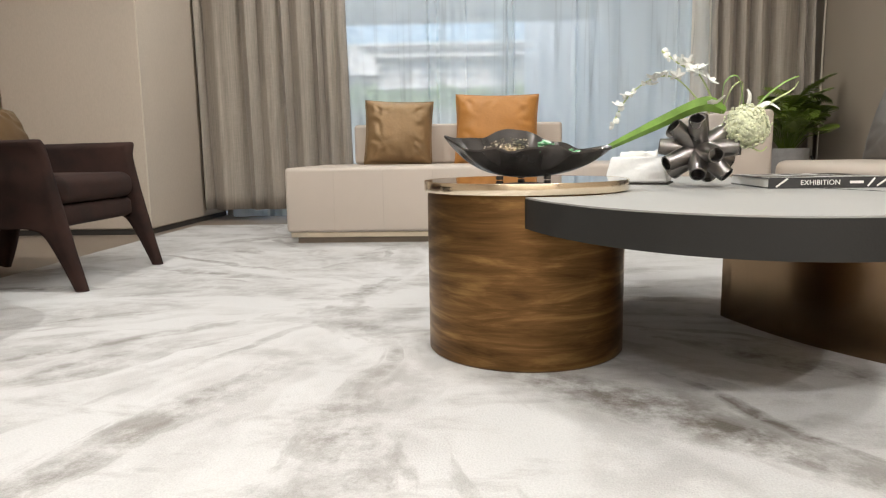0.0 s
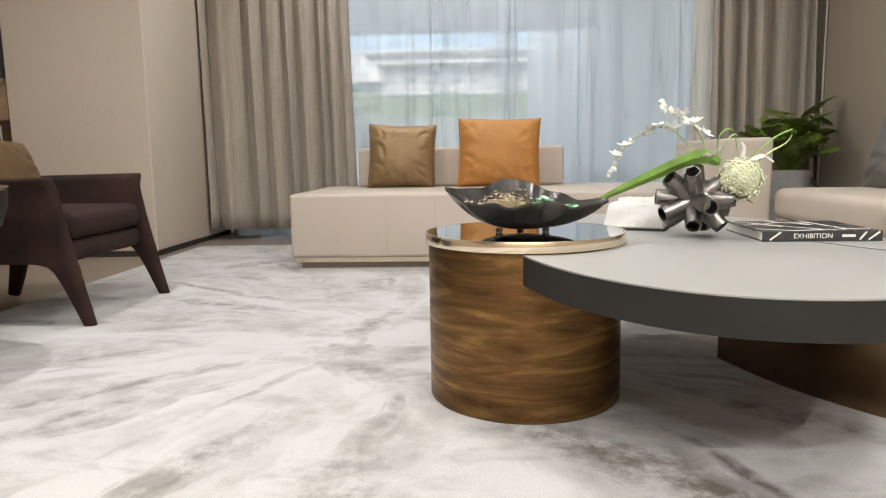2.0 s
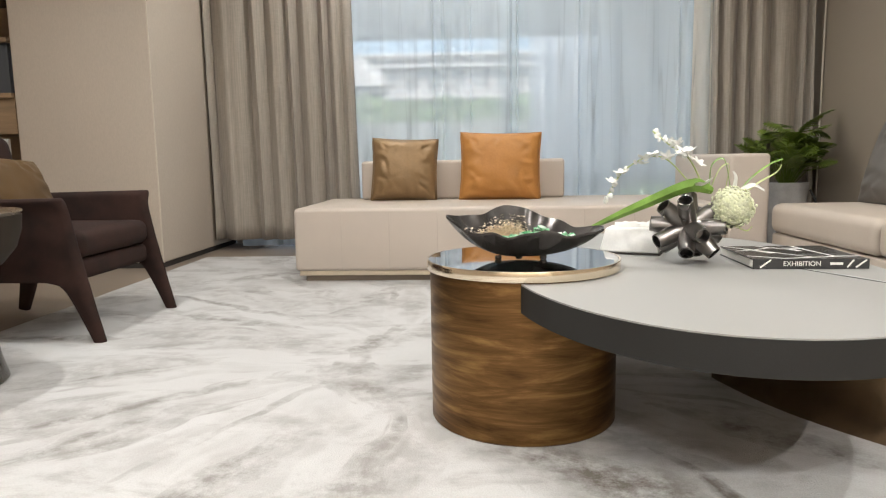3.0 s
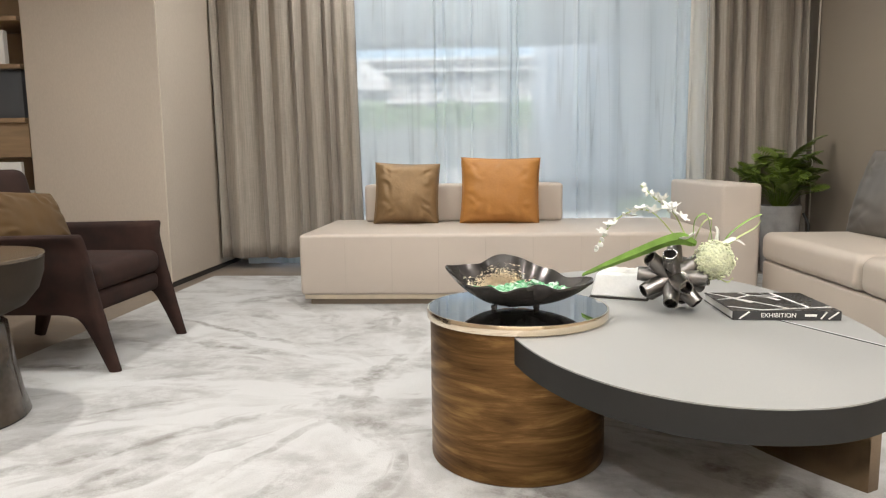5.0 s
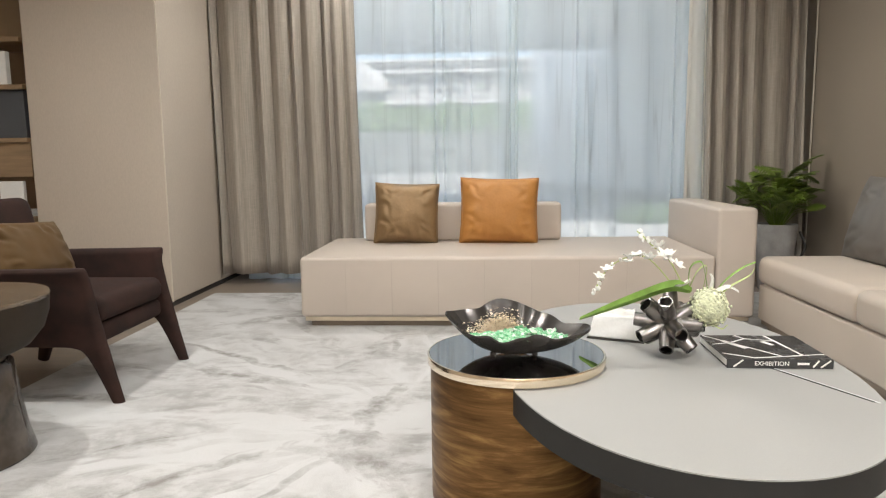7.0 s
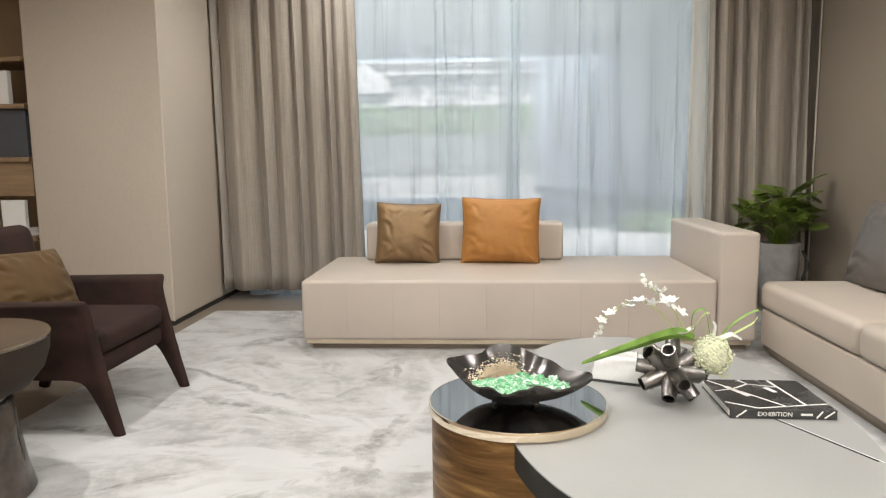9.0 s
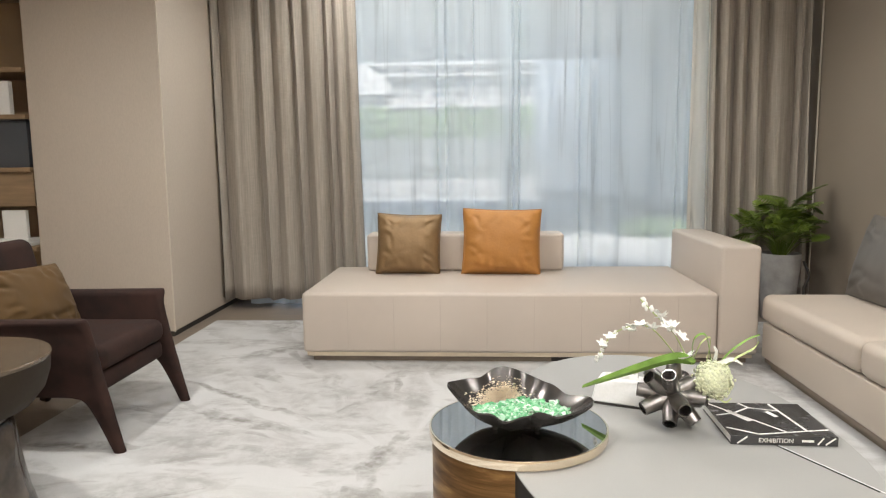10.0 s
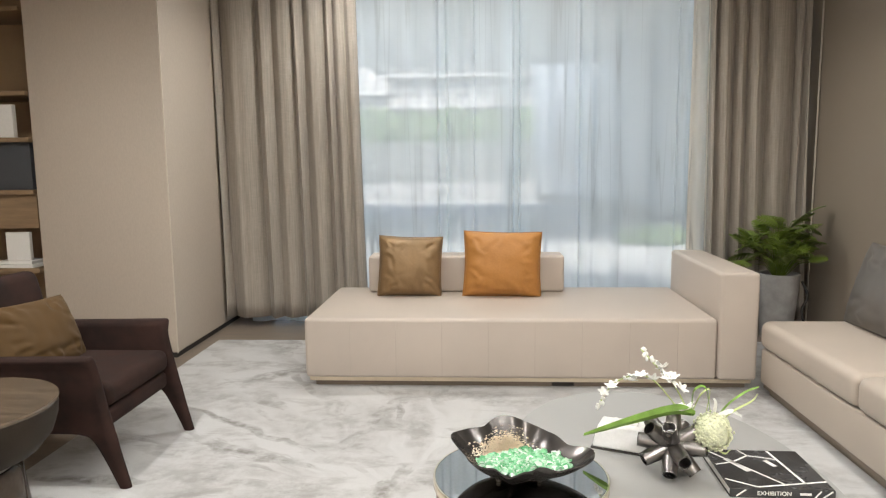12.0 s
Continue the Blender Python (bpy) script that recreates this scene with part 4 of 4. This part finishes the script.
def line_bm(x0, y0, x1, y1, w, z):
    d = Vector((x1 - x0, y1 - y0, 0))
    s = Vector((-d.y, d.x, 0)).normalized() * w / 2
    bm = bmesh.new()
    a = [bm.verts.new(Vector((px, py, zz)) + q) for zz in (z, z + 0.0006) for px, py, q in ((x0, y0, -s), (x1, y1, -s), (x1, y1, s), (x0, y0, s))]
    for f in ((3, 2, 1, 0), (4, 5, 6, 7), (0, 1, 5, 4), (1, 2, 6, 5), (2, 3, 7, 6), (3, 0, 4, 7)):
        bm.faces.new([a[i] for i in f])
    return bm


for x0, y0, x1, y1, w in ((-0.13, 0.118, 0.02, -0.10, 0.006), (-0.06, -0.115, 0.135, -0.075, 0.006), (0.05, 0.12, 0.075, -0.09, 0.007), (-0.075, 0.04, -0.02, 0.085, 0.006), (-0.02, 0.085, 0.055, 0.062, 0.005),
                          (-0.02, 0.085, -0.035, 0.122, 0.005), (-0.132, -0.07, -0.06, -0.115, 0.006), (-0.13, 0.02, -0.075, 0.04, 0.005), (-0.09, 0.06, -0.05, -0.02, 0.016), (0.02, 0.055, 0.035, 0.015, 0.014)):
    part("cover_line", line_bm(x0, y0, x1, y1, w, BT), PAPER, front)
for x0, x1 in ((-0.12, -0.095), (0.085, 0.10), (0.105, 0.13)):
    b_ = line_bm(x0, 0.004, x1, 0.023, 0.004, 0.0)
    part("spine_line", b_, PAPER, spine, at=pose(0, -BH - 0.0022, 0, 90, 0, 0))
txt = bpy.data.curves.new("spine_text", "FONT")
txt.body, txt.size, txt.extrude = "EXHIBITION", 0.0165, 0.0003
tob = new("spine_text_source", txt)
deps = bpy.context.evaluated_depsgraph_get()
tme = bpy.data.meshes.new_from_object(tob.evaluated_get(deps))
bpy.data.objects.remove(tob)
tme.materials.clear()
tme.materials.append(PAPER)
sp_ = new("spine_text", tme)
sp_.parent = spine
sp_.matrix_basis = pose(-0.066, -BH - 0.0023, 0.008, 90, 0, 0)
part("spine_bar", line_bm(0.045, 0.0135, 0.075, 0.0135, 0.006, 0.0), PAPER, spine, at=pose(0, -BH - 0.0022, 0, 90, 0, 0))

# ---- plant in the corner ----
pot = thing("plant_pot", 2.14, 4.98, 0, "tapered grey concrete planter in the corner", "plant pot")
bm = bmesh.new()
rings = []
for w, z in ((0.095, 0.0), (0.10, 0.006), (0.136, 0.475), (0.134, 0.482), (0.118, 0.482), (0.114, 0.43)):
    ring = []
    for k in range(16):
        a = math.pi / 4 * (k // 2) + (0.10 if k % 2 else -0.10) + 0.3
        ring.append(bm.verts.new((w * math.cos(a) * 1.06, w * math.sin(a) * 1.06, z)))
    rings.append(ring)
for a, b in zip(rings, rings[1:]):
    for k in range(16):
        bm.faces.new((a[k], a[(k + 1) % 16], b[(k + 1) % 16], b[k]))
bm.faces.new(rings[0][::-1])
part("planter", bm, CONCRETE, pot)
part("soil", lathe([(0, 0.435), (0.06, 0.44), (0.113, 0.432), (0.113, 0.425), (0, 0.42)], 16), SOIL, pot)
plant = thing("potted_plant", 2.14, 4.98, 0.435, "bushy green plant with deeply cut leaves", "plant")
pr = random.Random(21)


def frond(length, width):
    """A deeply lobed leaf along x with paired lobes."""
    bm = bmesh.new()
    n = 9
    for i in range(1, n):
        s = i / n
        x = length * s
        w = width * math.sin(math.pi * (0.12 + 0.84 * s)) ** 0.8
        drop = -0.35 * length * s * s
        for sg in (-1, 1):
            a, b = Vector((x, 0, drop)), Vector((x + 0.35 * w, sg * w, drop - 0.22 * w))
            m_ = (a + b) / 2 + Vector((0.0, 0, 0.1 * w))
            strip([a, m_, b], lambda q: length / n * (0.62 - 0.45 * q), 0.0008, (1, 0, -0.3), bm)
    strip([Vector((length * s / 8, 0, -0.35 * length * (s / 8) ** 2)) for s in range(9)], lambda q: 0.005 + 0.012 * math.sin(math.pi * q), 0.0012, (0, 1, 0), bm)
    return bm


frond_meshes = [mesh_of("leaf", frond(0.15 * f, 0.058 * f), LEAFD) for f in (0.8, 1.05, 1.3)]
for i in range(84):
    a = i * 2.39996
    q = math.sqrt((i + 0.5) / 84)
    reach, high = 0.30 * q * pr.uniform(0.75, 1.1), 0.395 * (1 - 0.70 * q * q) * pr.uniform(0.75, 1.08) + 0.03
    tip = Vector((min(0.235, 0.05 + reach * math.cos(a)), min(0.15, 0.8 * reach * math.sin(a)), high))
    part("stalk", tube([(0.02 * math.cos(a), 0.02 * math.sin(a), 0), tip * 0.5 + Vector((0, 0, 0.05)), tip], 0.003, 5, taper=0.5), LEAFD, plant)
    lf = new("leaf", frond_meshes[i % 3])
    lf.parent = plant
    lf.matrix_basis = pose(*tip, pr.uniform(-45, 45), pr.uniform(-60, 8), math.degrees(a) + pr.uniform(-35, 35)) if tip.x < 0.12 else pose(*tip, pr.uniform(-20, 20), -25, 110 + pr.uniform(-60, 120))

cord = solo("power_cord", tube(arc([(2.285, 4.93, 0.43), (2.315, 4.90, 0.33), (2.28, 4.90, 0.22), (2.31, 4.90, 0.10), (2.33, 4.95, 0.012), (2.40, 5.1, 0.012)], 8), 0.009, 8), DARK, "dark power cord hanging beside the planter", "cord")

# small things by the sofa and on the shelves
bin_ = thing("waste_bin", 1.515, 5.02, 0, "white cylindrical waste bin with a dark opening", "waste bin")
part("body", lathe([(0, 0), (0.10, 0), (0.105, 0.01), (0.105, 0.60), (0.10, 0.635), (0.085, 0.64), (0.085, 0.60), (0, 0.60)], 40), WHITE, bin_)
part("opening", lathe([(0, 0.6005), (0.084, 0.6005), (0.084, 0.607), (0, 0.607)], 32), DARK, bin_)


def book_block(x0, x1, y0, y1, z0, z1, material, label):
    b = thing("book", (x0 + x1) / 2, (y0 + y1) / 2, z0, label, "book", "books on the shelf")
    hx, hy, h = (x1 - x0) / 2, (y1 - y0) / 2, z1 - z0
    part("cover", box(-hx, hx, -hy, hy, 0, h, 0.002, 1), material, b)
    part("page_block", box(-hx + 0.004, hx - 0.004, -hy - 0.0015, hy - 0.004, h * 0.12, h * 0.88), PAPER, b)


book_block(-3.33, -3.07, 4.43, 4.60, 0.616, 0.640, PAPER, "white book lying on the shelf")
book_block(-3.32, -3.08, 4.435, 4.59, 0.6405, 0.665, PAPER, "white book lying in a stack")
book_block(-3.27, -3.10, 4.46, 4.49, 0.6655, 0.86, PAPER, "white boxed book standing on the stack")
book_block(-3.32, -3.13, 4.44, 4.48, 1.501, 1.72, PAPER, "pale book standing on the shelf")
vessel = thing("storage_box", -3.295, 4.57, 1.151, "dark blue grey box filling the shelf", "box")
part("box", box(-0.22, 0.26, -0.12, 0.12, 0.0, 0.315, 0.006), mat("slate_box", (0.06, 0.065, 0.075), 0.4), vessel)
part("lid", box(-0.225, 0.265, -0.125, 0.125, 0.3155, 0.325, 0.002), mat("slate_lid", (0.05, 0.055, 0.065), 0.4), vessel)

# ---- outside ----
solo("ground", box(-60, 60, 6.0, 160, -0.3, -0.1), PAVE, "pale stone courtyard paving", "ground", "structure")
solo("canopy", box(-30, 30, 8.5, 19, 3.9, 4.5), SOFFIT, "pale grey entrance canopy over the courtyard", "canopy", "structure")
solo("low_wall", box(-14, 1.95, 25, 25.4, 0.55, 2.05), LOWWALL, "dark garden wall across the courtyard", "wall", "structure")
solo("kerb", box(-14, 1.95, 24.6, 25.6, -0.1, 0.549, 0.02), FACADE, "pale stone ledge under the garden wall", "kerb", "structure")
pan = thing("panel_wall", 4.0, 18, -0.1, "tall pale panel wall beside the courtyard", "wall")
pan["kind"] = "structure"
for i in range(13):
    part("panel", box(-0.06, 0.06, -0.70, 0.70, 0.3, 6.5, 0.01), PANEL, pan, at=pose(-1.9 + 0.372 * i, 6.3 - 1.35 * i, 0, 0, 0, 15.4))
part("plinth", box(-0.1, 0.25, -9.3, 9.3, 0.0, 0.295, 0.02), LOWWALL, pan, at=pose(0.35, -1.9, 0, 0, 0, 15.4))
bd = thing("apartment_building", -4, 62, -0.1, "pale apartment block with rows of windows and a gable", "building")
part("wall", box(-22, 20, 0, 9, 0, 9.9), FACADE, bd)
part("roof", box(-22.5, 20.5, -0.6, 9.5, 9.9, 10.12), TRIMW, bd)
gable = prism([(-2.2, 0.0), (2.2, 0.0), (2.2, 1.0), (0.0, 2.6), (-2.2, 1.0)], -0.5, 0.5)
part("gable", gable, TRIMW, bd, "white gable with a pitched roof", at=pose(-6.3, -0.7, 7.35, 90, 0, 0))
for r in range(3):
    z = 1.3 + 2.7 * r
    slab = part("balcony", box(-22, 20, -0.9, -0.02, z + 2.2, z + 2.38), TRIMW, bd, "thin white balcony slab")
    part("rail", box(-22, 20, -0.88, -0.84, z + 2.9, z + 2.97), FRAME, slab)
    for c in range(20):
        x = -21 + 2.05 * c
        w = part("window", box(x, x + 1.3, -0.05, 0.05, z + 0.55, z + 1.95, 0.02), PANE, bd, "dark window pane")
        part("window_frame", box(x + 0.61, x + 0.69, -0.09, -0.051, z + 0.55, z + 1.95), TRIMW, w)


def leaf_clumps(bm, cx, cy, cz, rx, ry, rz, count, size, seed):
    rr = random.Random(seed)
    for _ in range(count):
        d = Vector((rr.gauss(0, 1), rr.gauss(0, 1), rr.gauss(0, 1))).normalized() * rr.uniform(0.55, 1.05)
        c = Vector((cx + d.x * rx, cy + d.y * ry, cz + d.z * rz))
        q = Euler((rr.uniform(0, 6), rr.uniform(0, 6), rr.uniform(0, 6))).to_matrix()
        s = size * rr.uniform(0.6, 1.4)
        vs = [bm.verts.new(c + q @ Vector(p) * s) for p in ((-1, 0, 0), (0, -0.5, 0.15), (1, 0, 0), (0, 0.5, 0.15))]
        bm.faces.new(vs)
    return bm


for i in range(9):
    x = -15 + 2.6 * i
    tr_ = thing("tree", x, 46 + (i % 3), -0.1, "leafy green courtyard tree", "tree", "trees beyond the wall")
    part("trunk", tube([(0, 0, 0), (0.05, 0, 1.2), (0, 0.05, 2.4)], 0.12, 8, taper=0.5), WOOD, tr_)
    part("crown", leaf_clumps(bmesh.new(), 0, 0, 3.5 + 0.3 * (i % 2), 1.8, 1.4, 1.35, 1900, 0.13, i), HEDGE, tr_)
hedge = solo("hedge", leaf_clumps(bmesh.new(), 0, 0, 0.14, 0.62, 0.35, 0.16, 1500, 0.05, 40), HEDGE, "clipped green hedge", "hedge", "stuff", at=pose(2.9, 11.5, -0.1))
bench = thing("bench", 3.75, 16.6, -0.1, "dark low stone bench before the panel wall", "bench")
part("seat", box(-1.25, 1.25, -0.25, 0.25, 0.17, 0.28, 0.01), LOWWALL, bench)
for x in (-1.0, 0.0, 1.0):
    part("block", box(x - 0.12, x + 0.12, -0.2, 0.2, 0, 0.17, 0.01), LOWWALL, bench)
for x, y in ((2.05, 14.6), (2.35, 14.6), (2.75, 14.6), (3.15, 14.6), (2.2, 16.6), (2.2, 17.8)):
    dl = thing("canopy_lamp", x, y, 3.9, "small round lit spotlight under the canopy", "ceiling lamp", "canopy spotlights")
    part("trim_ring", lathe([(0.05, -0.012), (0.066, -0.012), (0.066, 0.0), (0.05, 0.0), (0.05, -0.012)], 16), WHITE, dl)
    part("lens", lathe([(0, -0.01), (0.049, -0.01), (0.049, 0.0), (0, 0.0)], 16), CANOPYLENS, dl, "lit lens")
